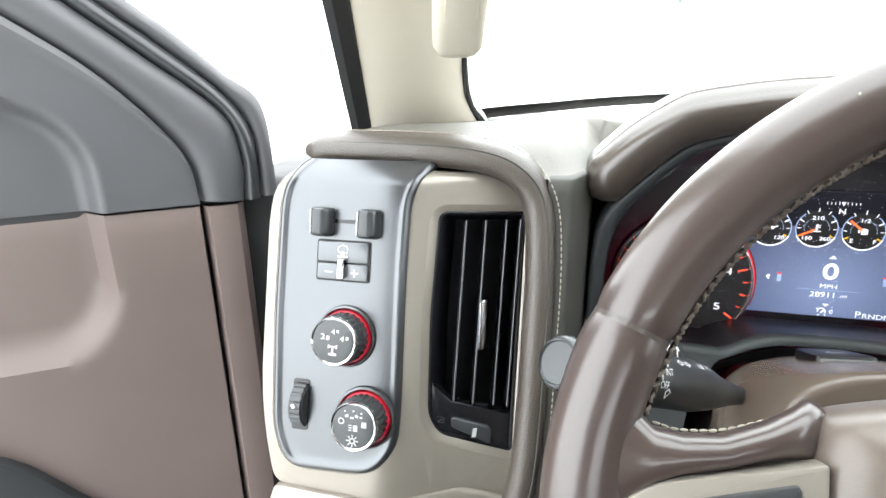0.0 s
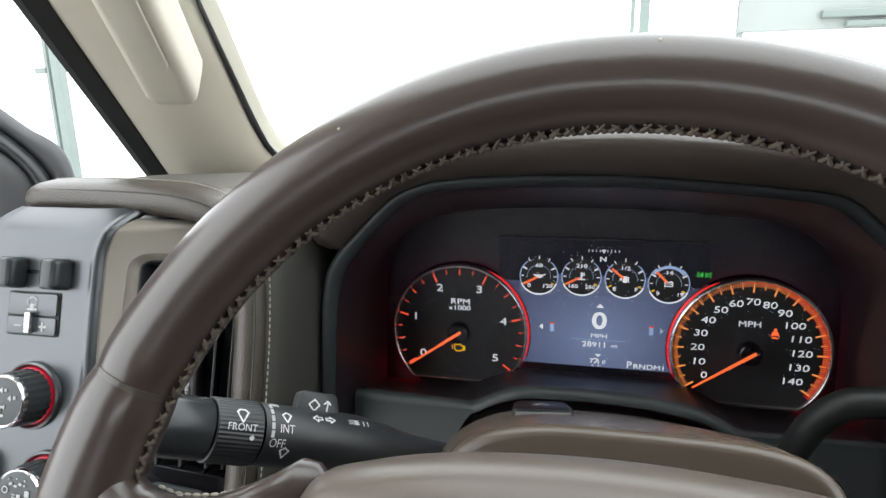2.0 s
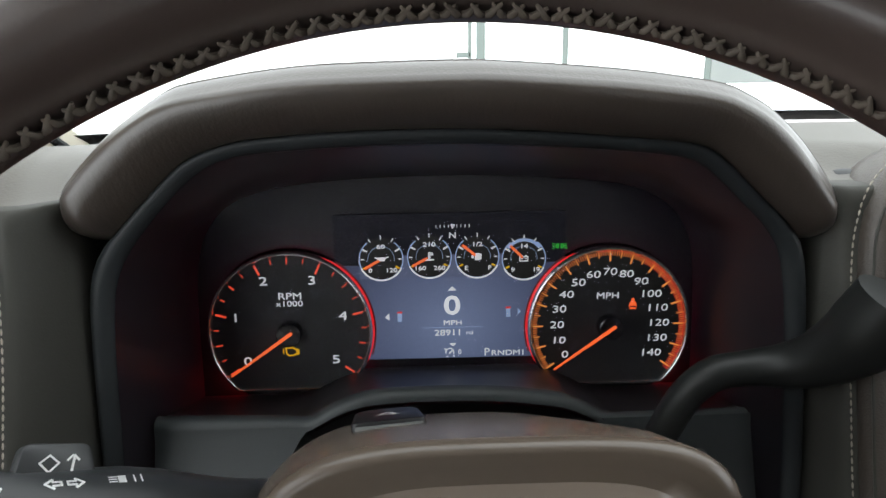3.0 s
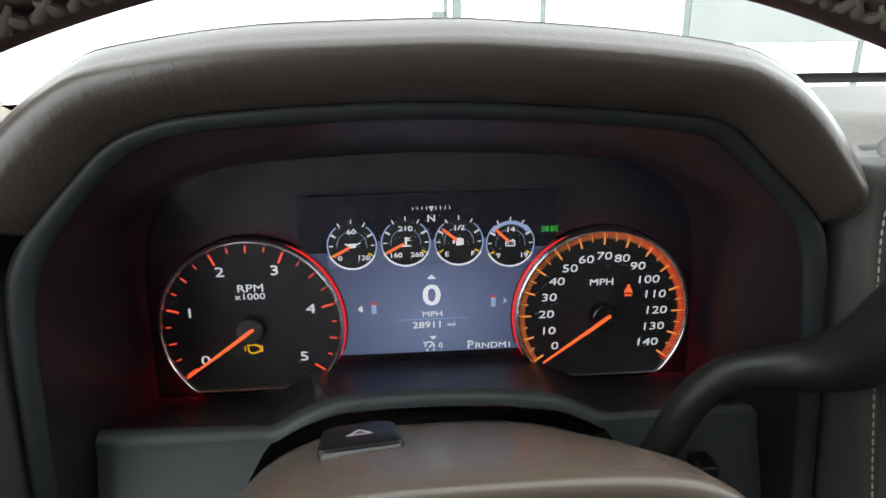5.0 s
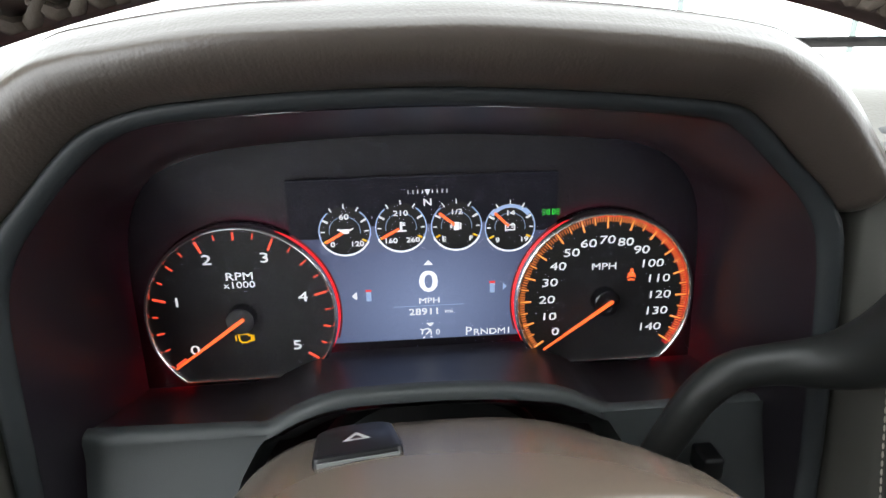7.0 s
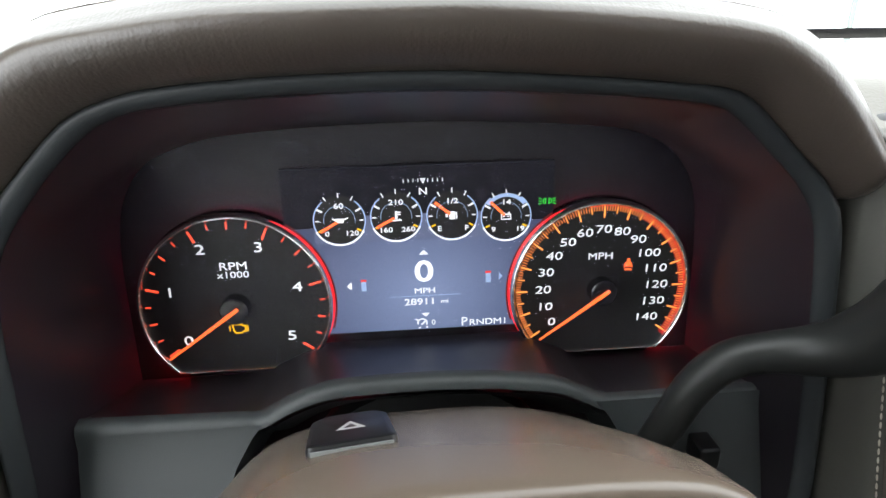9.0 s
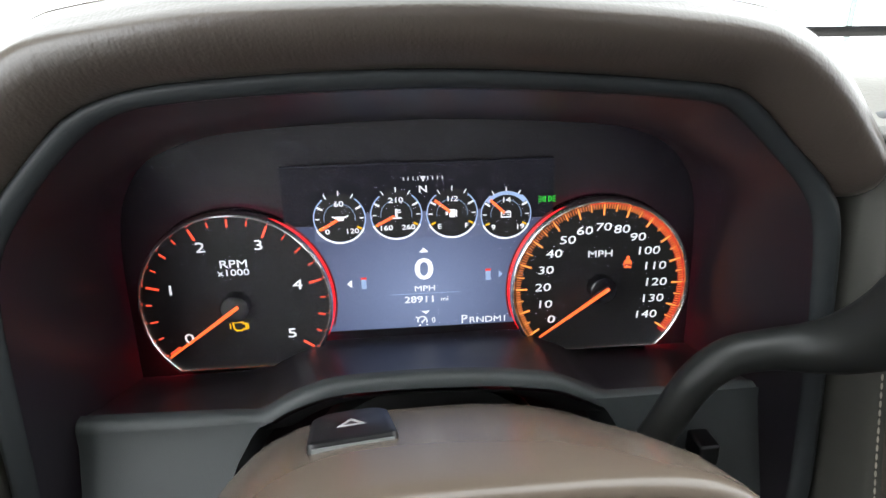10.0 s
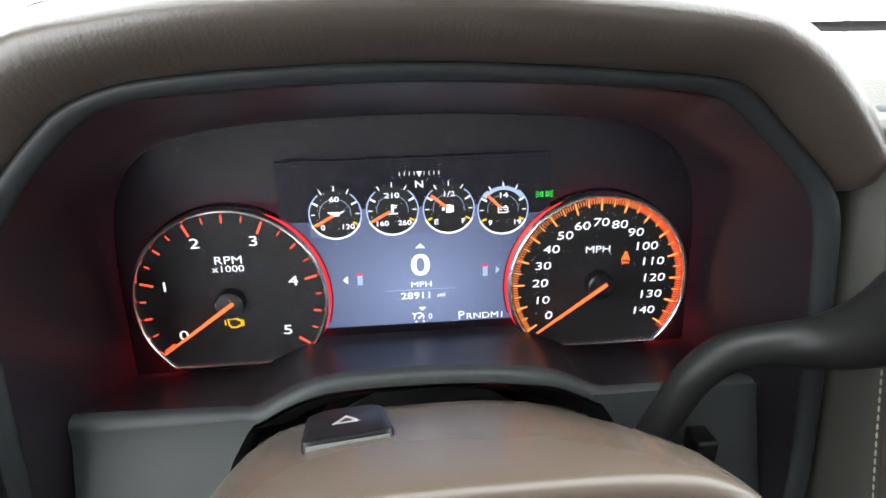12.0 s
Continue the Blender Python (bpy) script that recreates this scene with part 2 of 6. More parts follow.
def rounded(points, radius, n=5):
    """A 2D outline with rounded corners; radius: one number or one for each corner."""
    out, k = [], len(points)
    for i in range(k):
        r = radius[i] if isinstance(radius, (list, tuple)) else radius
        a, b, c = (Vector((*points[j % k], 0)) for j in (i - 1, i, i + 1))
        u, v = (a - b), (c - b)
        r = min(r, 0.49 * u.length, 0.49 * v.length)
        if r < 1e-6:
            out.append((b.x, b.y))
            continue
        p, q = b + r * u.normalized(), b + r * v.normalized()
        for j in range(n + 1):
            s = j / n
            w = (1 - s) ** 2 * p + 2 * s * (1 - s) * b + s * s * q
            out.append((w.x, w.y))
    return out


def offset(outline, d):
    """Moves a 2D outline inwards by d (outline runs anticlockwise)."""
    out, k = [], len(outline)
    for i in range(k):
        a, b, c = (Vector((*outline[j % k], 0)) for j in (i - 1, i, i + 1))
        t = ((b - a).normalized() + (c - b).normalized()).normalized()
        out.append((b.x - d * t.y, b.y + d * t.x))
    return out


def anticlockwise(outline):
    area = sum(outline[i - 1][0] * outline[i][1] - outline[i][0] * outline[i - 1][1] for i in range(len(outline)))
    return outline if area > 0 else outline[::-1]


def plate(outline, m, back, front, bevel=0.0, bm=None):
    """A plate of a 2D outline in the plane of m, from depth back to depth front along m's third axis."""
    o = anticlockwise(list(outline))
    levels = [(o, back)]
    if bevel:
        levels += [(o, front - bevel), (offset(o, 0.3 * bevel), front - 0.3 * bevel), (offset(o, bevel), front)]
    else:
        levels += [(o, front)]
    return loft([[m @ Vector((x, y, w)) for x, y in ring] for ring, w in levels], bm=bm)


def holed_plate(outline, holes, m, back, front, bevel):
    """A plate with holes through it and a rounded outer edge."""
    o = anticlockwise(list(outline))
    bm = loft([[m @ Vector((x, y, w)) for x, y in ring] for ring, w in ((o, back), (o, front - bevel), (offset(o, 0.3 * bevel), front - 0.3 * bevel), (offset(o, bevel), front))], caps=False)
    edges = []
    for k, ring in enumerate([offset(o, bevel)] + [anticlockwise(list(h)) for h in holes]):
        vs = [bm.verts.new(m @ Vector((x, y, front))) for x, y in ring]
        edges += [bm.edges.new((a, b)) for a, b in zip(vs, vs[1:] + vs[:1])]
        if k:
            low = [bm.verts.new(m @ Vector((x, y, back))) for x, y in ring]
            for i in range(len(vs)):
                bm.faces.new((vs[i], vs[(i + 1) % len(vs)], low[(i + 1) % len(vs)], low[i]))
    bmesh.ops.triangle_fill(bm, edges=edges, use_beauty=True)
    bmesh.ops.remove_doubles(bm, verts=bm.verts, dist=1e-6)
    return bm


def box(lo, hi, bevel=0.0):
    bm = bmesh.new()
    bmesh.ops.create_cube(bm, size=1)
    for v in bm.verts:
        v.co = Vector([(lo[i] + hi[i]) / 2 + v.co[i] * (hi[i] - lo[i]) for i in range(3)])
    if bevel:
        bmesh.ops.bevel(bm, geom=bm.edges[:], offset=bevel, segments=3, profile=0.6, affect="EDGES")
    return bm


def circle(r, n=48, cx=0.0, cy=0.0, a0=0.0):
    return [(cx + r * math.cos(a0 + 2 * math.pi * k / n), cy + r * math.sin(a0 + 2 * math.pi * k / n)) for k in range(n)]


def basis(origin, u, v):
    """A frame with first axis u, second axis near v, and the third towards the driver."""
    u = Vector(u).normalized()
    v = (Vector(v) - Vector(v).dot(u) * u).normalized()
    w = u.cross(v)
    return Matrix(((u.x, v.x, w.x, origin[0]), (u.y, v.y, w.y, origin[1]), (u.z, v.z, w.z, origin[2]), (0, 0, 0, 1)))


def face_at(y):
    """The upright plane at y, facing the driver: x right, z up."""
    return basis((0, y, 0), (1, 0, 0), (0, 0, 1))


def lettering(text, size, m, cx, cy, wide=1.0, depth=0.0004, lean=0.0, bold=0.0):
    """A bmesh of flat raised letters, centred on cx, cy in the plane of m."""
    curve = bpy.data.curves.new("letters", "FONT")
    curve.body, curve.size, curve.align_x, curve.align_y = text, size, "CENTER", "CENTER"
    curve.shear, curve.offset, curve.resolution_u = lean, bold * size, 3
    ob = bpy.data.objects.new("letters", curve)
    scene.collection.objects.link(ob)
    bpy.context.view_layer.update()
    me = bpy.data.meshes.new_from_object(ob)
    bm = bmesh.new()
    bm.from_mesh(me)
    bpy.data.objects.remove(ob)
    bpy.data.curves.remove(curve)
    bpy.data.meshes.remove(me)
    for v in bm.verts:
        v.co = m @ Vector((cx + v.co.x * wide, cy + v.co.y, depth))
    return bm


def bars(rects, m, w0, w1, bm=None):
    """Little blocks: centre x, y, width, height, turn in degrees."""
    bm = bm or bmesh.new()
    for cx, cy, sx, sy, turn in rects:
        c, s = math.cos(radians(turn)), math.sin(radians(turn))
        ring = [(cx + c * a * sx / 2 - s * b * sy / 2, cy + s * a * sx / 2 + c * b * sy / 2) for a, b in ((-1, -1), (1, -1), (1, 1), (-1, 1))]
        loft([[m @ Vector((x, y, w)) for x, y in ring] for w in (w0, w1)], bm=bm)
    return bm


def stroke(points, m, width, w, bm=None):
    """A flat line through 2D points in the plane of m."""
    rects = []
    for (ax, ay), (bx, by) in zip(points, points[1:]):
        rects.append(((ax + bx) / 2, (ay + by) / 2, math.hypot(bx - ax, by - ay) + width * 0.6, width, math.degrees(math.atan2(by - ay, bx - ax))))
    return bars(rects, m, w - 0.0002, w, bm)


def ring_band(cx, cy, r0, r1, m, w0, w1, a0=0.0, a1=360.0, n=72):
    """A flat or conical band between radius r0 at depth w0 and r1 at depth w1; angles in degrees from +x."""
    full = a1 - a0 >= 359.9
    k = n if full else n + 1
    rings = [[m @ Vector((cx + r * math.cos(radians(a0 + (a1 - a0) * i / n)), cy + r * math.sin(radians(a0 + (a1 - a0) * i / n)), w)) for i in range(k)]
             for r, w in ((r0, w0), (r1, w1))]
    return loft(rings, closed=full, caps=False)


def stitches(points, mat, parent, name, pitch=0.0045, length=0.003, r=0.0005, zig=0.0):
    """A row of thread stitches along a curve, one mesh."""
    bm = bmesh.new()
    pts = [Vector(p) for p in points]
    total, marks = 0.0, []
    for a, b in zip(pts, pts[1:]):
        seg = (b - a).length
        while len(marks) * pitch < total + seg:
            s = (len(marks) * pitch - total) / seg
            marks.append((a.lerp(b, s), (b - a).normalized()))
        total += seg
    for i, (p, d) in enumerate(marks):
        side = d.cross(Vector((0, -0.8, 0.6))).normalized() * zig * (1 if i % 2 else -1)
        a, b = p - d * length / 2 - side, p + d * length / 2 + side
        e = (b - a).normalized()
        u = e.orthogonal().normalized()
        v = e.cross(u)
        rings = [[q + rr * (math.cos(k * 1.2566) * u + math.sin(k * 1.2566) * v) for k in range(5)] for q, rr in ((a, 0.4 * r), (a.lerp(b, 0.3), r), (a.lerp(b, 0.7), r), (b, 0.4 * r))]
        loft(rings, bm=bm)
    ob = part(name, bm, mat, parent, smooth=60)
    tagged(ob, kind="stuff")
    return ob

# ---- hall outside ----
solid("ground", box((-30, -30, -Z0 - 0.2), (30, 40, -Z0)), M["concrete"], "pale smooth workshop floor", "floor", "structure")


def lift_post(name, x, y, label):
    t = thing(name, (x, y, -Z0), label, "post", "steel posts in the hall")
    part("column", box((x - 0.045, y - 0.05, -Z0), (x + 0.045, y + 0.05, 3.4), 0.008), M["post"], t)
    part("channel", box((x - 0.135, y - 0.03, -Z0), (x - 0.095, y + 0.03, 3.4), 0.006), M["post"], t)
    part("bracket", box((x - 0.26, y - 0.03, 0.60), (x - 0.11, y + 0.03, 0.655), 0.006), M["post"], t)
    part("base_plate", box((x - 0.2, y - 0.12, -Z0), (x + 0.12, y + 0.12, -Z0 + 0.02)), M["post"], t)


lift_post("lift_post", 0.62, 6.2, "pale grey-green steel post with a bracket, standing on the floor")
lift_post("lift_post", -5.08, 4.75, "pale grey-green steel post with a bracket, standing on the floor")

hall_wall = thing("wall_panel", (2.3, 6.3, -Z0), "pale grey-green upper wall panel on posts, with a rail", "wall panel", "", "structure")
part("panel", box((1.52, 6.28, 0.90), (3.10, 6.34, 3.4), 0.01), M["wall_panel"], hall_wall)
part("panel", box((3.16, 6.28, 0.30), (5.20, 6.34, 3.4), 0.01), M["wall_panel"], hall_wall)
for x in (1.55, 3.13, 5.17):
    part("stud", box((x - 0.03, 6.29, -Z0), (x + 0.03, 6.33, 3.4), 0.006), M["post"], hall_wall)
part("rail", box((2.25, 6.20, 1.00), (3.05, 6.28, 1.07), 0.01), M["post"], hall_wall, "grey steel rail")
part("bracket", box((2.47, 6.20, 0.915), (3.05, 6.28, 0.965), 0.01), M["post"], hall_wall, "grey steel bracket")

# ---- cabin shell ----
cabin = thing("cabin_shell", (0.45, -0.8, -0.6), "truck cabin shell with a pale grey headliner and added unseen walls", "vehicle cabin", "", "structure")
part("headliner", box((-0.44, -2.0, 0.62), (1.32, -0.52, 0.66), 0.01), M["headliner"], cabin)
# unseen rear walls, added; their opening sets the light and reflections from behind
part("rear_wall", box((-0.42, -2.05, -0.65), (1.32, -2.0, 0.20), 0.01), M["cloth"], cabin, "unseen dark cloth rear wall, added to cut light")
for x0, x1 in ((-0.42, 0.02), (0.88, 1.32)):
    part("rear_corner", box((x0, -2.05, 0.20), (x1, -2.0, 0.62), 0.01), M["cloth"], cabin, "unseen dark rear corner, added to cut light")
part("rear_header", box((0.02, -2.05, 0.50), (0.88, -2.0, 0.62), 0.01), M["headliner"], cabin)
part("floor_pan", box((-0.42, -2.0, -0.70), (1.32, 0.55, -0.65), 0.01), M["rubber"], cabin, "black rubber floor")
part("underbody", box((-0.40, -1.95, -Z0), (1.30, 0.50, -0.70), 0.02), M["rubber"], cabin, "plain dark underbody")
part("right_wall", box((1.30, -2.0, -0.65), (1.34, 0.5, 0.12), 0.01), M["door_black"], cabin)
part("left_sill", box((-0.46, -2.0, -0.65), (-0.40, 0.05, -0.45), 0.01), M["door_black"], cabin)
# unseen side walls and pillar, added to hold back light from the sides
part("left_wall", box((-0.46, -2.0, -0.45), (-0.42, -1.22, 0.66), 0.012), M["cloth"], cabin, "unseen dark side wall, added to cut light")
part("door_pillar", box((-0.46, -1.22, -0.45), (-0.40, -1.05, 0.66), 0.015), M["headliner"], cabin, "unseen pale door pillar, added to cut light")
part("right_rear_wall", box((1.30, -2.0, 0.12), (1.34, -0.95, 0.66), 0.012), M["cloth"], cabin, "unseen dark side wall, added to cut light")
part("firewall", box((-0.42, 0.50, -0.65), (1.32, 0.55, 0.08), 0.01), M["rubber"], cabin)
part("header_rail", box((-0.25, -0.56, 0.58), (1.15, -0.47, 0.65), 0.015), M["beige"], cabin)
part("right_pillar", tube([(1.26, 0.10, 0.12), (1.20, -0.22, 0.38), (1.13, -0.52, 0.63)], 0.045), M["beige"], cabin)

# windscreen: base curve and header line
BASE = spline([(-0.345, 0.09, 0.122), (-0.275, 0.20, 0.122), (-0.07, 0.36, 0.124), (0.42, 0.45, 0.126), (0.95, 0.36, 0.124), (1.24, 0.10, 0.122)], 40)
HEAD = spline([(-0.175, -0.50, 0.60), (-0.10, -0.49, 0.615), (0.10, -0.47, 0.625), (0.45, -0.46, 0.63), (0.80, -0.47, 0.625), (1.10, -0.50, 0.60)], 40)
screen_glass = thing("windscreen", (0.45, 0.2, 0.13), "large clear curved windscreen with a black printed edge", "windscreen", "", "structure")
pane = part("glass_pane", loft([[a.lerp(b, k / 8) for a, b in zip(BASE, HEAD)] for k in range(9)], closed=False, caps=False), M["glass"], screen_glass)
pane.visible_shadow = False
INNER = [(a.lerp(b, 0.028)) + Vector((0, -0.004, 0)) for a, b in zip(BASE, HEAD)]
part("black_edge", loft([[p + Vector((0, -0.003, 0.0)) for p in BASE], INNER], closed=False, caps=False), M["gloss_black"], screen_glass, "black printed lower edge")

# ---- driver-side roof pillar ----
pillar = thing("roof_pillar_trim", (-0.36, 0.05, 0.12), "beige moulded plastic trim on the roof pillar", "pillar trim")
def pillar_left(z):
    return Vector((-0.402 + 0.392 * (z - 0.14), 0.025 - 1.265 * (z - 0.14), z))


def pillar_right(z):
    return Vector((-0.328 + 0.29 * (z - 0.125), 0.098 - 1.23 * (z - 0.125), z))


rings = []
for k in range(22):
    z = 0.10 + 0.54 * k / 21
    a, b = pillar_left(z), pillar_right(z)
    mid = a.lerp(b, 0.45) + Vector((0.020, -0.052, 0.012))
    flare = 0.028 * math.exp(-((z - 0.10) / 0.035) ** 2)
    b2 = b + Vector((flare, 0.2 * flare, 0))
    ring = [(1 - s) ** 2 * a + 2 * s * (1 - s) * mid + s * s * b2 for s in (j / 14 for j in range(15))]
    ring += [b2 + Vector((0.0, 0.03, 0.01)), a + Vector((0.01, 0.04, 0.01))]
    rings.append(ring)
part("pillar_cover", loft(rings), M["beige"], pillar, smooth=60)
seal = loft([[pillar_left(z) + Vector(o) for o in ((-0.0205, 0.002, 0), (-0.0165, -0.010, 0), (-0.007, -0.014, 0), (0.001, -0.004, 0), (0.0, 0.02, 0), (-0.022, 0.02, 0))] for z in (0.05 + 0.6 * k / 16 for k in range(17))])
part("door_seal", seal, M["rubber"], pillar, "black rubber door seal")

edge = []
for k in range(14):
    z = 0.118 + 0.16 * k / 13
    flare = 0.028 * math.exp(-((z - 0.10) / 0.035) ** 2)
    edge.append(pillar_right(z) + Vector((flare + 0.002, 0.2 * flare + 0.006, 0)))
part("glass_edge", tube(edge, [0.0035 * (1 - k / 16) + 0.0008 for k in range(14)], 8), M["gloss_black"], pillar, "thin black glass edge")

handle = thing("grab_handle", (-0.283, -0.105, 0.19), "beige plastic grab handle on the roof pillar", "grab handle")
axis = Vector((0.36, -1.15, 1.0)).normalized()
side = Vector((0.92, 0.28, -0.01)).normalized()
out = axis.cross(side).normalized()
if out.y > 0:
    out = -out
h0 = Vector((-0.290, -0.084, 0.202)) + axis * 0.007
section = rounded([(-0.0165, -0.012), (0.017, -0.012), (0.017, 0.028), (-0.0165, 0.028)], 0.009, 5)
rings = []
for s, k in ((0, 0.25), (0.002, 0.6), (0.006, 0.86), (0.013, 1.0), (0.06, 1.0), (0.14, 1.0), (0.24, 1.0), (0.32, 1.0), (0.40, 0.9)):
    rings.append([h0 + axis * s + side * (x * k) + out * (y * (0.4 + 0.6 * k)) for x, y in section])
part("grip", loft(rings), M["beige"], handle, smooth=50)
cov = basis(h0 + axis * 0.052 + out * 0.0285, side, axis)
part("end_cover", plate(rounded([(-0.010, -0.012), (0.010, -0.012), (0.010, 0.10), (-0.010, 0.10)], 0.006), cov, -0.001, 0.0012, 0.0006), M["beige"], handle, "beige screw cover")

# ---- open driver's door ----
DM = basis((-0.579, -0.004, 0), (0.807, 0.59, 0), (0, 0, 1))
door = thing("driver_door", (-0.75, -0.12, -0.6), "open truck door, charcoal upper and brown lower trim", "car door")


def door_height(s, z):
    """Relief of the inner trim: a sunk pull recess with a raised soft edge."""
    dx = max(abs(s + 0.42) - 0.250, 0)
    dz = max(abs(z - 0.03) - 0.055, 0)
    d = math.hypot(dx, dz) - 0.072 - 0.02 * max(0, -s - 0.12)
    t = min(max((d + 0.012) / 0.024, 0), 1)
    t = t * t * (3 - 2 * t)
    return -0.022 * (1 - t) + 0.0035 * math.exp(-(d / 0.010) ** 2)


CREASE = [(-0.62, 0.50), (-0.30, 0.345), (-0.14, 0.232), (-0.072, 0.178), (-0.024, 0.123), (-0.007, 0.092), (-0.002, 0.052)]
DARK = [(-0.58, 0.60), (-0.22, 0.350), (-0.092, 0.243), (-0.036, 0.197), (0.030, 0.139), (0.044, 0.09), (0.042, 0.048)]
SILL = [(-0.50, 0.66), (-0.14, 0.335), (-0.039, 0.244), (-0.008, 0.219), (0.037, 0.177), (0.071, 0.142), (0.078, 0.05)]


def curve2(points, n):
    return [(p.x, p.y) for p in spline([(x, y, 0) for x, y in points], n)]


rows = []
for j in range(44):
    z = -0.50 + 0.546 * j / 43
    rows.append([DM @ Vector((s, z, door_height(s, z) - 0.003 * math.exp(-((z - 0.046) / 0.003) ** 2))) for s in (-0.62 + 0.617 * i / 70 for i in range(71))])
bm = loft(rows, closed=False, caps=False)
part("lower_trim", bm, M["door_brown"], door, "smooth brown lower panel")
cr = curve2(CREASE, 70)
rows = []
for j in range(26):
    u = j / 25
    row = []
    for s, zc in cr:
        z = 0.049 + (zc - 0.049) * u
        row.append(DM @ Vector((s, z, door_height(s, z) + 0.006 * math.exp(-((1 - u) / 0.06) ** 2) - 0.006 * math.exp(-((1 - u) / 0.012) ** 2))))
    rows.append(row)
part("upper_trim", loft(rows, closed=False, caps=False), M["door_black"], door, "charcoal upper panel")


def band(a, b, lift, n=70, low=0.0):
    ca, cb = curve2(a, n), curve2(b, n)
    rows = []
    for k in range(9):
        u = k / 8
        h = low + lift * math.sin(math.pi * u) ** 0.7
        rows.append([DM @ Vector((p[0] + (q[0] - p[0]) * u, p[1] + (q[1] - p[1]) * u, h)) for p, q in zip(ca, cb)])
    return loft(rows, closed=False, caps=False)


part("window_sill_trim", band(CREASE, DARK, 0.010, low=-0.006), M["door_black"], door, "charcoal window edge trim")
STRIP = [(a + 0.5 * (c - a), b + 0.5 * (d - b)) for (a, b), (c, d) in zip(DARK, SILL)]
part("weather_strip", band(DARK, STRIP, 0.011, low=-0.010), M["plastic"], door, "black rubber weather strip")
part("sail_panel", band(STRIP, SILL, 0.007, low=-0.014), M["door_black"], door, "charcoal mirror sail panel")
sheet = [(-0.62, -0.5), (0.04, -0.5), (0.074, 0.05)] + [(x - 0.004, y - 0.002) for x, y in curve2(SILL, 40)[::-1][2:]] + [(-0.62, 0.62)]
part("inner_sheet", plate(sheet, DM, -0.055, -0.024), M["rubber"], door, "black door sheet")
rows = []
for j in range(20):
    z = -0.50 + 0.546 * j / 19
    rows.append([DM @ Vector((s, z, h)) for s, h in ((-0.001, -0.016), (0.001, -0.006), (0.006, 0.002), (0.02, 0.004), (0.034, 0.002), (0.040, -0.006), (0.042, -0.03))])
part("edge_strip", loft(rows, closed=False, caps=False), M["door_brown"], door, "brown edge strip")
core = part("door_core", box((0, 0, 0), (1, 1, 1)), M["rubber"], door, "black door shell")
core.matrix_local = Matrix.Translation(-(WHERE[door])) @ DM @ Matrix.Translation((-0.29, -0.24, -0.075)) @ Matrix.Diagonal((0.64, 0.56, 0.04, 1))
pocket = plate(rounded([(-0.62, -0.50), (-0.02, -0.50), (-0.135, -0.30), (-0.225, -0.185), (-0.62, -0.10)], [0, 0, 0.03, 0.05, 0]), DM, -0.01, 0.012, 0.006)
part("map_pocket", pocket, M["plastic"], door, "dark blue-grey map pocket")

# hinge pillar behind the door gap
solid("hinge_pillar", box((-0.62, 0.10, -0.65), (-0.40, 0.30, 0.055), 0.02), M["rubber"], "black hinge pillar behind the door gap", "pillar", "structure")

# ---- dashboard ----
dash = thing("dashboard", (0.3, 0.1, -0.3), "brown and grey stitched leather dashboard of a truck", "dashboard")
def dash_front(x):
    t = min(max((abs(x) - 0.1760) / 0.004, 0), 1)
    w = min(max((-x - 0.182) / 0.022, 0), 1)
    return 0.035 - (0.123 if x < 0 else 0.133) * t * t * (3 - 2 * t) - 0.040 * w * w * (3 - 2 * w)


def front_drop(x):
    """Depth and reach of the pad's rounded front edge."""
    t = min(max((0.275 - abs(x)) / 0.06, 0), 1) if abs(x) > 0.17 else 0.0
    t = t * t * (3 - 2 * t)
    return 0.012 + 0.005 * t, 0.04 + 0.08 * t


def roll_off(x, y):
    """Rounded drop of the pad's edge beside the cluster."""
    d = min(max((0.197 - abs(x)) / 0.0205, 0), 1)
    back = min(max((y - 0.025) / 0.04, 0), 1)
    return 0.010 * (1 - math.sqrt(max(1 - d * d, 0))) * (1 - back * back * (3 - 2 * back)) if abs(x) > 0.17 else 0.0


columns = sorted(set([-0.388 + 1.658 * i / 120 for i in range(121)] + [s * (0.1735 + 0.0012 * i) for s in (-1, 1) for i in range(24)]))


front = [Vector((x, dash_front(x), 0.131)) for x in columns]
edge = spline([(p.x, p.y + 0.015, 0.116) for p in BASE], 400)
backs = [edge[min(int((x + 0.388) / 1.658 * 399 + 0.5), 399)] for x in columns]
rows = []
for k in range(33):
    u = (k / 32) ** 1.5
    row = []
    for a, b in zip(front, backs):
        b = Vector((max(b.x, -0.40), b.y, b.z))
        p = a.lerp(b, u)
        p.z += 0.010 * math.sin(math.pi * u) - front_drop(a.x)[0] * math.exp(-(u / front_drop(a.x)[1]) ** 2) - roll_off(a.x, p.y)
        row.append(p)
    rows.append(row)
bm = loft(rows, closed=False, caps=False)
part("top_pad", bm, M["dash_leather"], dash, "grey-brown grained top pad", smooth=60)
slot = loft([[Vector((x, y + dy, 0.1365 + dz)) for x, y in [(p.x, p.y - 0.035) for p in BASE[8:30]]] for dy, dz in ((0, 0.002), (0.007, 0.002))], closed=False, caps=False)
part("defroster_slot", slot, M["rubber"], dash, "black defroster grille")
part("left_block", box((-0.400, -0.125, -0.40), (-0.315, 0.20, 0.108), 0.012), M["plastic"], dash, "dark end block")
part("left_inner_block", box((-0.320, -0.045, -0.40), (-0.206, 0.20, 0.108), 0.006), M["plastic"], dash, "dark inner end block")
part("centre_block", box((0.205, -0.085, -0.40), (0.62, 0.20, 0.120), 0.012), M["plastic"], dash, "dark centre block")
part("right_block", box((0.62, -0.10, -0.40), (1.29, 0.20, 0.120), 0.02), M["dash_leather"], dash)
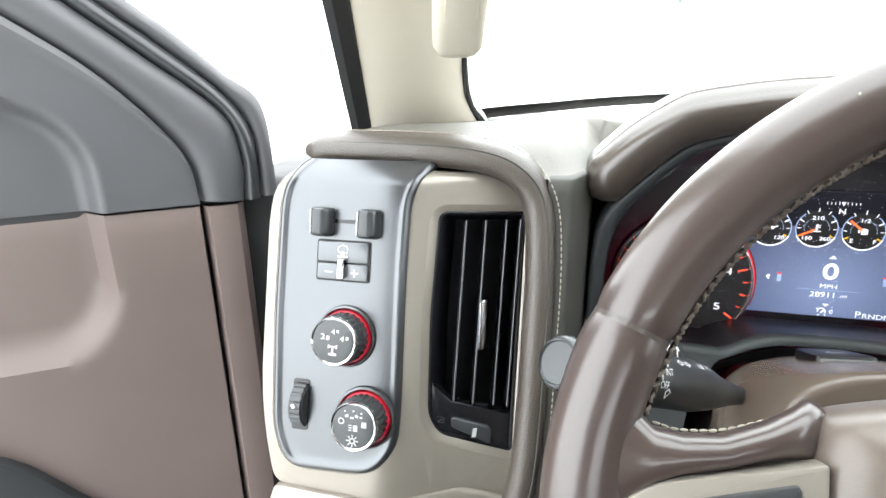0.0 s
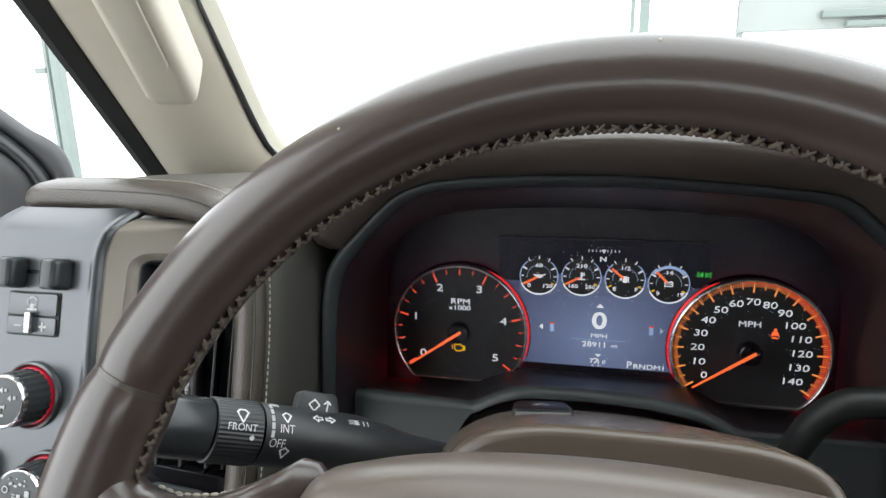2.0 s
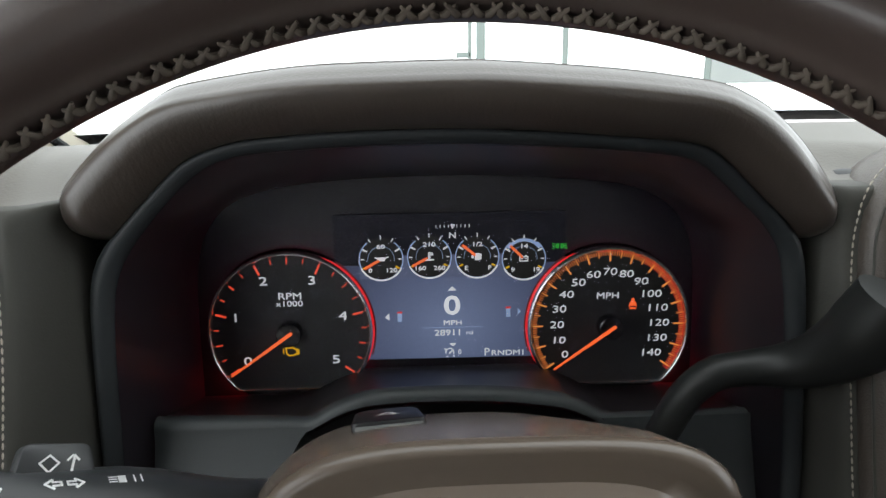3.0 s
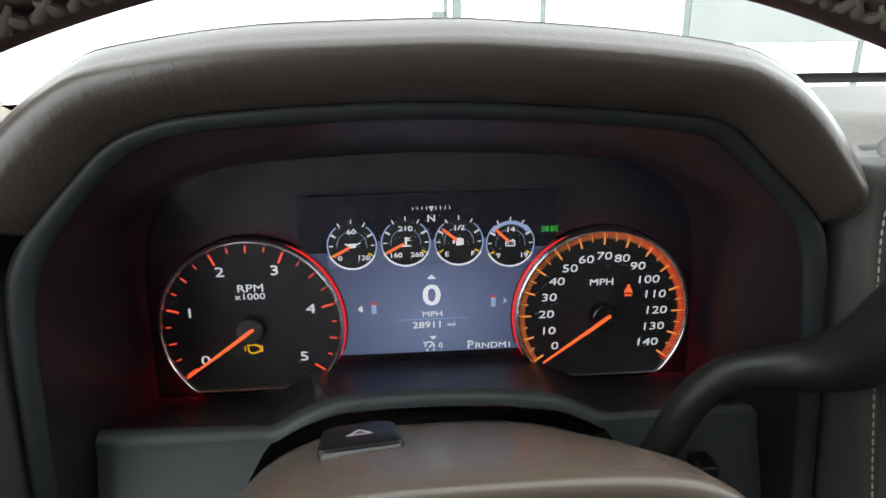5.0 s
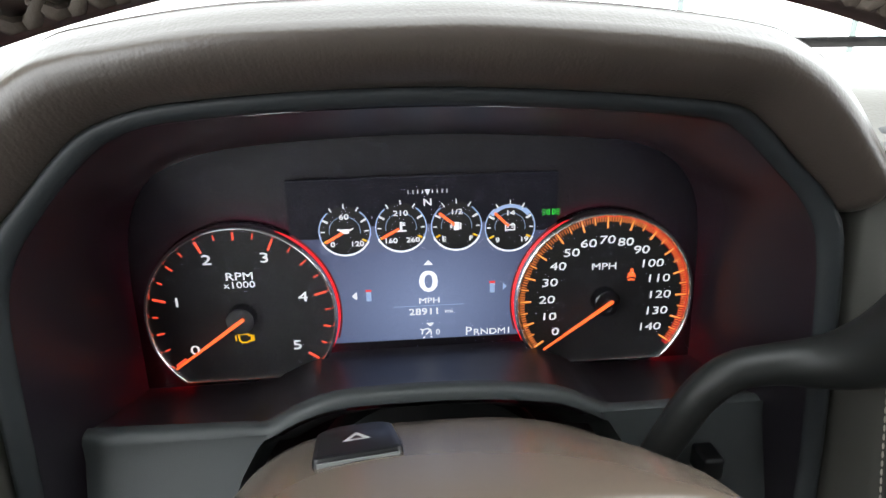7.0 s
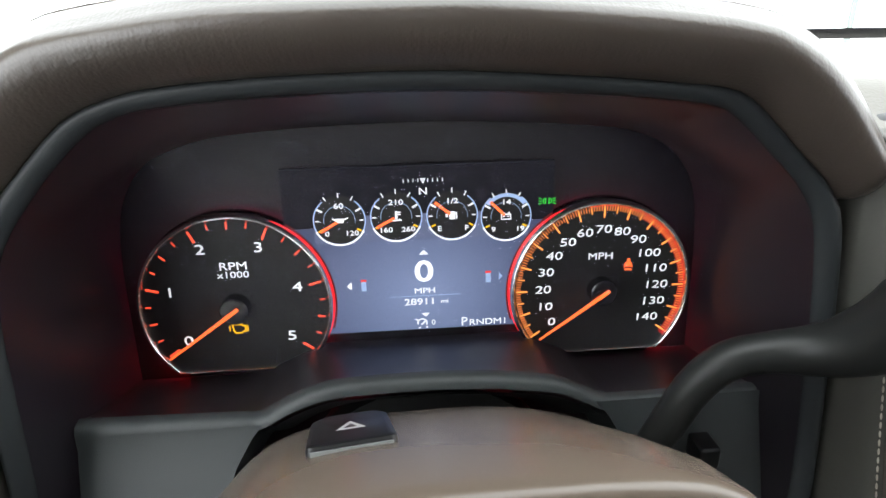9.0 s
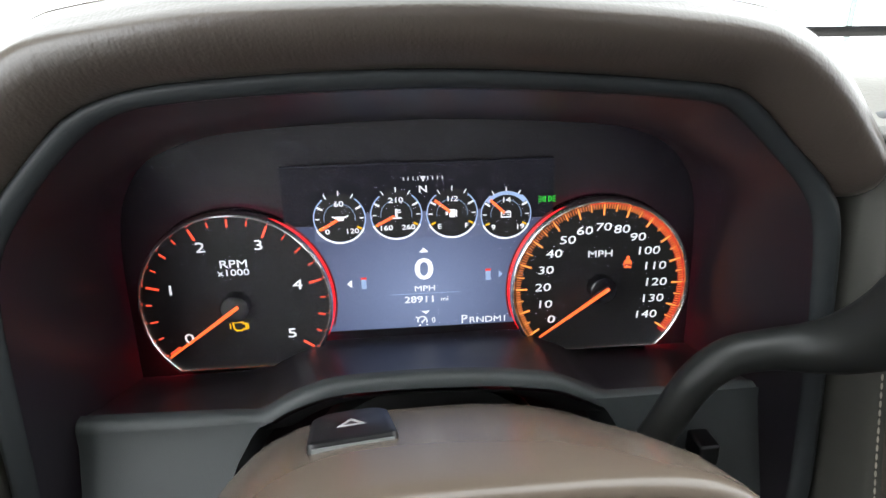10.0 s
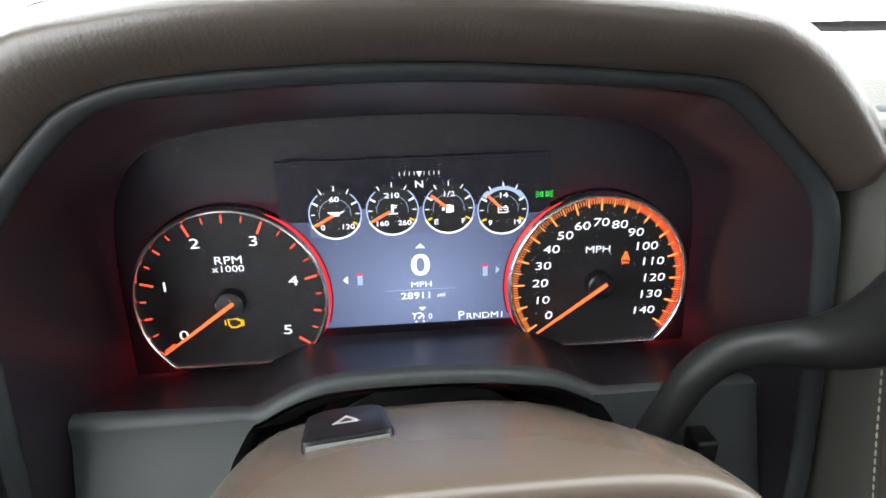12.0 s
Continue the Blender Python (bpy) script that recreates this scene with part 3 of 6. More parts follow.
part("inner_block", box((-0.21, 0.02, -0.40), (0.21, 0.20, 0.10), 0.005), M["cavity"], dash, "black inner block")


def side_pad(sign, name):
    """The rolled leather border that runs over the panel and down beside the cluster."""
    pts = [(-0.388, -0.1265, 0.1295), (-0.36, -0.1300, 0.1312), (-0.31, -0.1320, 0.1312), (-0.265, -0.1315, 0.1285), (-0.238, -0.1305, 0.119), (-0.2235, -0.1310, 0.098),
           (-0.2190, -0.1417, 0.06), (-0.2188, -0.1557, 0.01), (-0.2195, -0.1697, -0.04), (-0.222, -0.181, -0.08), (-0.230, -0.192, -0.12)]
    if sign > 0:
        pts = [(0.388, -0.100, 0.128), (0.36, -0.104, 0.1295), (0.31, -0.106, 0.1295), (0.258, -0.106, 0.127), (0.230, -0.106, 0.118), (0.2155, -0.1075, 0.098),
               (0.2115, -0.1166, 0.06), (0.2110, -0.1286, 0.01), (0.2115, -0.1406, -0.04), (0.215, -0.150, -0.08), (0.222, -0.160, -0.12)]
    path = spline(pts, 60)
    rad = [0.0102 * (0.45 + 0.55 * min(1, i / 2.5)) for i in range(60)]
    rings = []
    for i, p in enumerate(path):
        d = (path[min(i + 1, 59)] - path[max(i - 1, 0)]).normalized()
        fwd = Vector((0, 1, 0.12)).normalized()
        fwd = (fwd - fwd.dot(d) * d).normalized()
        across = d.cross(fwd)
        r = rad[i]
        ring = []
        for a in range(18):
            c, s = math.cos(a * math.pi / 9), math.sin(a * math.pi / 9)
            ring.append(p + across * (r * c) + fwd * (r * (1.15 + 0.25 * max(0, 1 - i / 26)) * s if s < 0 else r * 3.4 * s))
        rings.append(ring)
    part(name, loft(rings), M["pad_leather"], dash, "rolled brown leather border", smooth=60)
    inward = 1 if sign < 0 else -1
    path2 = []
    for i, p in enumerate(path):
        d = (path[min(i + 1, 59)] - path[max(i - 1, 0)]).normalized()
        fwd = (Vector((0, 1, 0.12)) - Vector((0, 1, 0.12)).dot(d) * d).normalized()
        across = d.cross(fwd)
        if across.z < -0.3 or across.x * inward < -0.3:
            across = -across
        t = min(max((30 - i) / 14, 0), 1)
        path2.append(p + across * (0.0138 - 0.0045 * t) + fwd * (-0.0030 + 0.018 * t))
    groove = []
    for i, p in enumerate(path):
        d = (path[min(i + 1, 59)] - path[max(i - 1, 0)]).normalized()
        fwd = (Vector((0, 1, 0.12)) - Vector((0, 1, 0.12)).dot(d) * d).normalized()
        across = d.cross(fwd)
        if across.z < -0.3 or across.x * inward < -0.3:
            across = -across
        groove.append(p + across * 0.0068 - fwd * 0.0090)
    part("pad_seam", tube(groove[3:], 0.0007, 6), M["shaded_skin"], dash, "dark seam along the border")
    stitches(path2[2:], M["thread"], dash, "stitching", 0.0042, 0.0031, 0.00048)


side_pad(-1, "left_border_pad")
side_pad(1, "right_border_pad")
for sign, name in ((-1, "left_return"), (1, "right_return")):
    dx, lean = (0.0, 0.273) if sign < 0 else (0.005, 0.24)
    plan = []
    for x in (0.2165, 0.2110, 0.2055, 0.2030, 0.2005, 0.1980, 0.1955, 0.1932, 0.1912, 0.1897):
        y = dash_front(sign * x) - (0.0045 if sign < 0 else 0.0045 + 0.0065 * min(max((x - 0.190) / 0.012, 0), 1))
        plan.append((sign * (x - dx * min(max((x - 0.190) / 0.01, 0), 1)), y, 0.25 + 0.75 * min(max((x - 0.189) / 0.013, 0), 1)))
    plan += [(sign * 0.1885, plan[-1][1] + 0.010, 0.2), (sign * 0.1882, -0.05, 0.0)]
    rows = []
    for z in (-0.35, -0.25, -0.15, -0.10, -0.05, 0.0, 0.03, 0.06, 0.085, 0.102):
        rows.append([Vector((x, y - lean * (0.10 - z) * f, z)) for x, y, f in plan])
    for k in range(1, 7):
        a = math.pi / 12 * k
        rows.append([Vector((x, y + 0.0045 * (1 - math.cos(a)), 0.102 + 0.0124 * math.sin(a))) for x, y, f in plan])
    rows.append([Vector((x, y + 0.012, 0.1152)) for x, y, f in plan])
    rows.append([Vector((x, y + 0.022, 0.1150)) for x, y, f in plan])
    part(name, loft(rows, closed=False, caps=False), M["shaded_skin"], dash, "grained dash skin beside the cluster, shade in its colour", smooth=60)

# panel under the controls
part("knee_panel", box((-0.41, -0.22, -0.40), (-0.17, -0.14, -0.13), 0.015), M["plastic"], dash, "dark knee panel")

# ---- control panel and air vent ----
PM = basis((0, -0.185, 0.05), (1, 0, 0), (0, 0.3, 1))
K = 1.044


def bend(v):
    """How far the face rolls back towards its top edge."""
    d = max(v - 0.0642, 0)
    turn = min(d, 0.006)
    rest = d - turn
    return 0.0105 - math.sqrt(0.0105 ** 2 - turn * turn) + 0.70 * rest + 20 * rest * rest


def veer(x):
    """How far the face swings away from the driver on its vent side."""
    u = x + 0.306
    return 0.65 * (u + math.sqrt(u * u + 0.006 ** 2)) / 2


def veered(bm, cuts=()):
    for x in cuts:
        bmesh.ops.bisect_plane(bm, geom=bm.verts[:] + bm.edges[:] + bm.faces[:], plane_co=(x, 0, 0), plane_no=(1, 0, 0))
    for v in bm.verts:
        v.co.y += veer(v.co.x)
    return bm


SLICES = [-0.318 + 0.006 * k for k in range(6)] + [-0.28, -0.265, -0.25]


def pv(points):
    """Outline on the panel from x and height z."""
    return [(x, (z - 0.05) * K) for x, z in points]


part("lower_ledge", veered(plate(rounded([(-0.398, -0.135), (-0.225, -0.150), (-0.225, -0.106), (-0.262, -0.088), (-0.385, -0.085)], 0.006), basis((0, -0.20, 0), (1, 0, 0), (0, 0.3, 1)), -0.03, 0.004, 0.003), SLICES), M["champagne"], dash, "champagne trim ledge")
panel = thing("control_panel", (-0.345, -0.19, -0.07), "gunmetal switch panel in a champagne frame, beside the air vent", "control panel")
outer = pv([(-0.3815, 0.1275), (-0.3965, 0.1105), (-0.3995, 0.09), (-0.4000, -0.015), (-0.3965, -0.045), (-0.387, -0.083), (-0.260, -0.086), (-0.2245, -0.104), (-0.2245, 0.0), (-0.2245, 0.100), (-0.245, 0.117), (-0.300, 0.1240)])
hole_panel = pv([(-0.3770, 0.1315), (-0.3893, 0.1080), (-0.3905, 0.03), (-0.3880, -0.045), (-0.3765, -0.0680), (-0.3160, -0.0680), (-0.3000, -0.0510), (-0.2993, -0.02), (-0.3005, 0.06), (-0.2995, 0.108), (-0.2865, 0.1315)])
ven = pv([(-0.2840, 0.0958), (-0.2860, 0.03), (-0.2842, -0.033), (-0.2765, -0.0468), (-0.2320, -0.0690), (-0.2320, 0.0900)])
vo = anticlockwise(rounded(ven, [0.006, 0.01, 0.008, 0.006, 0.003, 0.003], 5))
frame_bm = holed_plate(rounded(outer, [0.004, 0.010, 0.01, 0.02, 0.02, 0.012, 0.02, 0.004, 0.004, 0.008, 0.012, 0.008]), [offset(vo, -0.0048)], PM, -0.03, 0.0015, 0.004)
flat = PM.inverted()
for v in (0.0642, 0.0662, 0.0682, 0.0702, 0.0725, 0.0755, 0.0785):
    bmesh.ops.bisect_plane(frame_bm, geom=frame_bm.verts[:] + frame_bm.edges[:] + frame_bm.faces[:], plane_co=PM @ Vector((0, v, 0)), plane_no=PM.to_3x3() @ Vector((0, 1, 0)))
for v in frame_bm.verts:
    q = flat @ v.co
    v.co = PM @ Vector((q.x, q.y, q.z - bend(q.y)))
part("vent_chamfer", veered(loft([[PM @ Vector((x, y, w - bend(y - 0.004))) for x, y in offset(vo, d)] for d, w in ((-0.0065, -0.003), (-0.0056, 0.0014), (-0.0042, 0.0010), (-0.0022, -0.0002), (0.0, -0.0020), (0.0006, -0.012))], caps=False)), M["champagne"], panel, "sloping champagne edge round the vent")
part("champagne_surround", veered(frame_bm, SLICES), M["champagne"], panel, "champagne metal-painted surround")
ROUND = [0.004, 0.014, 0.02, 0.02, 0.013, 0.015, 0.012, 0.02, 0.02, 0.014, 0.004]
plate_edge = rounded(hole_panel, ROUND, 7)
EDGE = ((0.0, 0.0012), (0.0003, 0.0019), (0.0009, 0.0027), (0.0018, 0.0035), (0.0027, 0.0040), (0.0035, 0.0041), (0.0043, 0.0039), (0.0051, 0.0035), (0.0061, 0.0030), (0.0074, 0.0027), (0.0092, 0.0026))
v_low, v_top = min(p[1] for p in plate_edge), 0.0805 * K


def span(v):
    """Left and right ends of the plate at a height."""
    xs = []
    for (x0, y0), (x1, y1) in zip(plate_edge, plate_edge[1:] + plate_edge[:1]):
        if (y0 - v) * (y1 - v) <= 0 and y0 != y1:
            xs.append(x0 + (x1 - x0) * (v - y0) / (y1 - y0))
    return min(xs), max(xs)


def plate_height(x, v):
    """Softly raised border along the sides and foot of the plate."""
    d = 1.0
    for (x0, y0), (x1, y1) in zip(plate_edge, plate_edge[1:] + plate_edge[:1]):
        if min(y0, y1) < v_top:
            ex, ey = x1 - x0, y1 - y0
            u = min(max(((x - x0) * ex + (v - y0) * ey) / max(ex * ex + ey * ey, 1e-12), 0), 1)
            d = min(d, math.hypot(x0 + u * ex - x, y0 + u * ey - v))
    for (d0, w0), (d1, w1) in zip(EDGE, EDGE[1:]):
        if d < d1:
            return w0 + (w1 - w0) * (d - d0) / (d1 - d0)
    return EDGE[-1][1]


def plate_sheet(grow, sunk, lift):
    sides = [e[0] for e in EDGE]
    levels = [v_low + 0.00002 + d for d in sides] + [v_low + 0.012 + (v_top - v_low - 0.012) * k / 44 for k in range(45)]
    rows = []
    for j, v in enumerate([levels[0]] + levels):
        a, b = span(v)
        near = min(1.0, (b - a) / 0.03)
        xs = [a - grow] + [a + d * near for d in sides] + [a + 0.0092 * near + (b - a - 0.0184 * near) * k / 9 for k in range(1, 9)] + [b - d * near for d in sides[::-1]] + [b + grow]
        row = []
        for i, x in enumerate(xs):
            w = sunk if j == 0 or i in (0, len(xs) - 1) else plate_height(x, v) + lift
            tilt = 0.04 * (x + 0.345) * max(0.0, 1 - (v - v_low) / 0.06)
            row.append(PM @ Vector((x, v + tilt - (grow if j == 0 else 0.0), w - bend(v))))
        rows.append(row)
    return loft(rows, closed=False, caps=False)


part("shadow_gap", veered(plate_sheet(0.0006, 0.0018, -0.0040)), M["rubber"], panel, "dark joint line", smooth=0)
part("face_plate", veered(plate_sheet(0.0, -0.003, 0.0)), M["panel"], panel, "satin gunmetal face plate", smooth=60)
F = 0.0026


def slider(x, z):
    v = (z - 0.05) * K
    shape = lambda hx, hz: anticlockwise(rounded([(x - hx, v - hz), (x + hx, v - hz), (x + hx, v + hz), (x - hx, v + hz)], min(hx, hz) * 0.55, 6))
    ob = part("slider_knob", loft([[PM @ Vector((a, b, w)) for a, b in shape(hx, hz)] for hx, hz, w in ((0.0070, 0.0096, F), (0.0070, 0.0096, F + 0.005), (0.0066, 0.0093, F + 0.0082), (0.0054, 0.0087, F + 0.0106), (0.0034, 0.0078, F + 0.0117), (0.0012, 0.0066, F + 0.0120))]), M["knob"], panel, "dark grey slider knob", smooth=35)
    part("pointer_face", plate(rounded([(x - 0.0063, v - 0.0072), (x - 0.0050, v - 0.0072), (x - 0.0050, v + 0.0072), (x - 0.0063, v + 0.0072)], 0.0005), PM, F + 0.004, F + 0.0098, 0.0005), M["chrome"], ob, "bright polished edge")


part("slider_slot", bars([(-0.341, (0.0905 - 0.05) * K, 0.03, 0.0024, 0)], PM, F, F + 0.0004), M["gloss_black"], panel, "black slot")
slider(-0.3565, 0.0897)
slider(-0.3245, 0.0897)

# trailer-brake buttons
bx, bv = -0.3422, (0.066 - 0.05) * K
part("button_well", plate(rounded([(bx - 0.0187, bv - 0.0135), (bx + 0.0187, bv - 0.0135), (bx + 0.0187, bv + 0.0135), (bx - 0.0187, bv + 0.0135)], 0.0022), PM, F, F + 0.0004), M["rubber"], panel, "black button well")
for nm, x0, x1, y0, y1 in (("gain_button", -0.0176, -0.0002, -0.0124, -0.0020), ("gain_button", 0.0002, 0.0176, -0.0124, -0.0020), ("brake_button", -0.0176, 0.0176, -0.0008, 0.0124)):
    part(nm, plate(rounded([(bx + x0, bv + y0), (bx + x1, bv + y0), (bx + x1, bv + y1), (bx + x0, bv + y1)], 0.0016), PM, F, F + 0.0016, 0.0005), M["panel"], panel, "satin grey push button")
top = PM @ Matrix.Translation((0, 0, F + 0.0017))
part("minus_mark", bars([(bx - 0.0095, bv - 0.0075, 0.0055, 0.0009, 0)], top, 0, 0.0002), M["print"], panel, "white minus sign")
part("plus_mark", bars([(bx + 0.0085, bv - 0.0075, 0.0055, 0.0012, 0), (bx + 0.0085, bv - 0.0075, 0.0012, 0.0055, 0)], top, 0, 0.0002), M["print"], panel, "white plus sign")
part("brake_mark", stroke([(bx + 0.0034 * math.cos(a), bv + 0.0072 + 0.0030 * math.sin(a)) for a in (k * 0.6 - 0.9 for k in range(9))], top, 0.0011, 0.0002), M["print"], panel, "white trailer brake symbol")
part("brake_mark", bars([(bx, bv + 0.0028, 0.0075, 0.0014, 0), (bx, bv + 0.0046, 0.003, 0.003, 0)], top, 0, 0.0002), M["print"], panel, "white trailer brake symbol")
part("lever_tab", plate(rounded([(bx - 0.0022, bv - 0.0115), (bx + 0.0022, bv - 0.0115), (bx + 0.0022, bv + 0.0012), (bx - 0.0022, bv + 0.0012)], 0.001), PM, F, F + 0.0050, 0.0008), M["tab_metal"], panel, "metal squeeze lever")


def rotary(cx, cz, name, label):
    v = (cz - 0.05) * K
    c = PM @ Matrix.Translation((cx, v, F))
    k = part(name, loft([[c @ Vector((x, y, w)) for x, y in circle(r, 48)] for r, w in ((0.0205, 0), (0.0200, 0.0025), (0.0188, 0.0032), (0.0176, 0.0012), (0.0176, 0.0))]), M["panel"], panel, label)
    part("red_ring", loft([[c @ Vector((x, y, w)) for x, y in circle(r, 48)] for r, w in ((0.0174, 0.0002), (0.0168, 0.0030), (0.0150, 0.0034))], caps=False), M["red_accent"], k, "translucent red ring")
    rib = lambda r: [(r * (1 + 0.022 * (1 if (i // 2) % 2 else -1)) * math.cos(i * math.pi / 48), r * (1 + 0.022 * (1 if (i // 2) % 2 else -1)) * math.sin(i * math.pi / 48)) for i in range(96)]
    part("grip", loft([[c @ Vector((x, y, w)) for x, y in rib(r)] for r, w in ((0.0160, 0.0030), (0.0160, 0.008), (0.0155, 0.016), (0.0150, 0.0195))]), M["knob"], k, "ribbed black grip")
    part("chrome_rim", loft([[c @ Vector((x, y, w)) for x, y in circle(r, 48)] for r, w in ((0.0152, 0.0175), (0.0154, 0.0200), (0.0146, 0.0212), (0.0136, 0.0206))], caps=False), M["chrome"], k, "bright chrome rim")
    part("cap", loft([[c @ Vector((x, y, w)) for x, y in circle(r, 48)] for r, w in ((0.0140, 0.019), (0.0139, 0.0206), (0.0120, 0.0210))]), M["knob"], k, "dark printed cap")
    return k, c @ Matrix.Translation((0, 0, 0.0213))


k1, c1 = rotary(-0.3375, 0.0192, "drive_mode_knob", "round drive mode knob")
for txt, x, y, s in (("2", -0.0066, 0.0028, 0.0052), ("4", 0.0002, 0.0062, 0.0046), ("4", 0.0062, 0.0022, 0.0046)):
    part("mark", lettering(txt, s, c1, x, y, 1.2, bold=0.02), M["print"], k1)
part("mark", bars([(-0.0034, 0.0022, 0.0022, 0.0028, 0), (0.0030, 0.0066, 0.0016, 0.0018, 0), (0.0094, 0.0028, 0.0018, 0.002, 0)], c1, 0, 0.0002), M["print"], k1, "small white marks")
part("mark", bars([(0, -0.0052, 0.0013, 0.0052, 0), (0, -0.0030, 0.0052, 0.0012, 0), (0, -0.0078, 0.0052, 0.0016, 0), (-0.0026, -0.0030, 0.001, 0.0024, 0), (0.0026, -0.0030, 0.001, 0.0024, 0)], c1, 0, 0.0002), M["print"], k1, "white drivetrain symbol")
k2, c2 = rotary(-0.3215, -0.0300, "headlight_knob", "round headlight knob")
sun = [(0.0 + 0.0031 * math.cos(a), -0.0085 + 0.0031 * math.sin(a), 0.0016, 0.0007, math.degrees(a)) for a in (k * math.pi / 4 for k in range(8))]
part("mark", bars(sun, c2, 0, 0.0002), M["print"], k2, "white lamp rays")
part("mark", ring_band(0.0, -0.0085, 0.0012, 0.0020, c2, 0.0002, 0.0002, n=16), M["print"], k2)
part("mark", bars([(-0.0018, -0.0005, 0.0022, 0.0007, 0), (-0.0018, -0.0020, 0.0022, 0.0007, 0), (-0.0018, 0.0010, 0.0022, 0.0007, 0), (0.0016, -0.0005, 0.0028, 0.0038, 0)], c2, 0, 0.0002), M["print"], k2, "white fog lamp symbol")
part("mark", ring_band(-0.0078, 0.0032, 0.0014, 0.0021, c2, 0.0002, 0.0002, n=16), M["print"], k2)
part("mark", bars([(0.0072, 0.0022, 0.003, 0.0034, 0), (-0.0042, 0.0068, 0.0022, 0.0016, 20), (-0.0008, 0.0058, 0.0022, 0.0012, 0), (0.0022, 0.0070, 0.002, 0.0016, -20), (0.0050, 0.0066, 0.0016, 0.0012, 0), (-0.0055, 0.0095, 0.001, 0.001, 0), (0.0, 0.0100, 0.001, 0.001, 0), (0.0052, 0.0092, 0.001, 0.001, 0)], c2, 0, 0.0002), M["print"], k2, "small white marks")

tv = (-0.0275 - 0.05) * K
part("wheel_well", plate(rounded([(-0.3735, tv - 0.0170), (-0.3620, tv - 0.0170), (-0.3620, tv + 0.0170), (-0.3735, tv + 0.0170)], 0.002), PM, F, F + 0.0005), M["gloss_black"], panel, "black slot of the dimmer")
wc = PM @ Matrix.Translation((-0.3672, tv, F - 0.004))
rib = lambda q: [q * (1 + (0.02 if (i // 2) % 2 else -0.02)) for i in range(96)]
part("dimmer_wheel", loft([[wc @ Vector((x, q * math.cos(i * math.pi / 48), q * math.sin(i * math.pi / 48))) for i, q in enumerate(rib(rr))] for x, rr in ((-0.0048, 0.0136), (-0.0038, 0.0152), (0.0038, 0.0152), (0.0048, 0.0136))]), M["knob"], panel, "ribbed grey dimmer wheel", smooth=25)
part("dimmer_mark", bars([(-0.3672, tv + 0.002, 0.0024, 0.0030, 30)], PM, F + 0.0124, F + 0.0127), M["print"], panel, "small white symbol")

vent = thing("air_vent", (-0.25, -0.2, -0.05), "gloss black air vent with upright slats and a chrome tab", "air vent")
part("housing", veered(loft([[PM @ Vector((x, y, w)) for x, y in ring] for ring, w in ((offset(vo, -0.0008), -0.006), (offset(vo, -0.0006), -0.0016), (offset(vo, 0.0006), -0.0010), (offset(vo, 0.0018), -0.0018), (offset(vo, 0.003), -0.010), (offset(vo, 0.005), -0.028))], caps=False)), M["duct"], vent, "gloss black housing")
part("duct", veered(plate(offset(vo, 0.002), PM, -0.03, -0.026)), M["duct"], vent, "black duct")
for x in (-0.2679, -0.2560, -0.2432, -0.2345):
    ends = [(x - 0.0014, (-0.0264 - 0.33 * (x + 0.2693) - 0.05) * K), (x + 0.0002, (0.0885 - 0.09 * (x + 0.2678) - 0.05) * K)]
    slat = [[PM @ Vector((px + w * 0.25 + o, py, w)) for o, w in ((-0.0003, 0.0004), (0.0, 0.0008), (0.0003, 0.0004), (0.0009, -0.007), (0.0006, -0.018), (-0.0006, -0.018), (-0.0009, -0.007))] for px, py in ends]
    blade = part("slat", veered(loft(slat)), M["duct"], vent, "black upright slat")
    # grey nose puts the light on the black slat's edge into its colour
    nose = [[PM @ Vector((px + o, py, w)) for o, w in ((-0.0006, 0.0006), (0.0, 0.0012), (0.0006, 0.0006), (0.0004, -0.0004), (-0.0004, -0.0004))] for px, py in ends]
    part("slat_edge", veered(loft(nose)), M["slat"], blade, "front edge, its light painted dark grey")
part("tab", veered(plate(rounded(pv([(-0.2563, 0.0035), (-0.2519, 0.0035), (-0.2523, 0.0365), (-0.2567, 0.0365)]), 0.0022), PM, -0.010, 0.004, 0.0018)), M["tab_metal"], vent, "bright metal tab")
part("lower_plate", veered(plate(pv([(-0.2830, -0.013), (-0.2820, -0.034), (-0.2750, -0.0452), (-0.2340, -0.0660), (-0.2340, -0.0440), (-0.2712, -0.0265)]), PM, -0.012, -0.0006, 0.001)), M["gloss_black"], vent)
part("flow_wheel", veered(plate(rounded(pv([(-0.2705, -0.0360), (-0.2700, -0.0432), (-0.2445, -0.0610), (-0.2445, -0.0490)]), 0.004), PM, -0.004, 0.0028, 0.0015)), M["knob"], vent, "ribbed flow wheel")
part("flow_mark", veered(bars([(-0.2551, (-0.0500 - 0.05) * K, 0.0026, 0.0060, -6)], PM, 0.0028, 0.0032)), M["print"], vent, "white mark")
part("closed_mark", veered(stroke([(-0.2785, (-0.0350 - 0.05) * K), (-0.2745, (-0.0365 - 0.05) * K), (-0.2745, (-0.0400 - 0.05) * K), (-0.2785, (-0.0385 - 0.05) * K), (-0.2745, (-0.0365 - 0.05) * K)], PM, 0.0005, 0.0002)), M["knob"], vent)

# ---- instrument cluster ----
cluster = thing("instrument_cluster", (0, 0, -0.06), "lit instrument cluster with two round dials and a blue display", "instrument cluster")


def mouth_y(z):
    """The mouth leans towards the driver below its upper corners."""
    return -0.105 - 0.10 * min(max(0.09 - z, 0), 0.15)


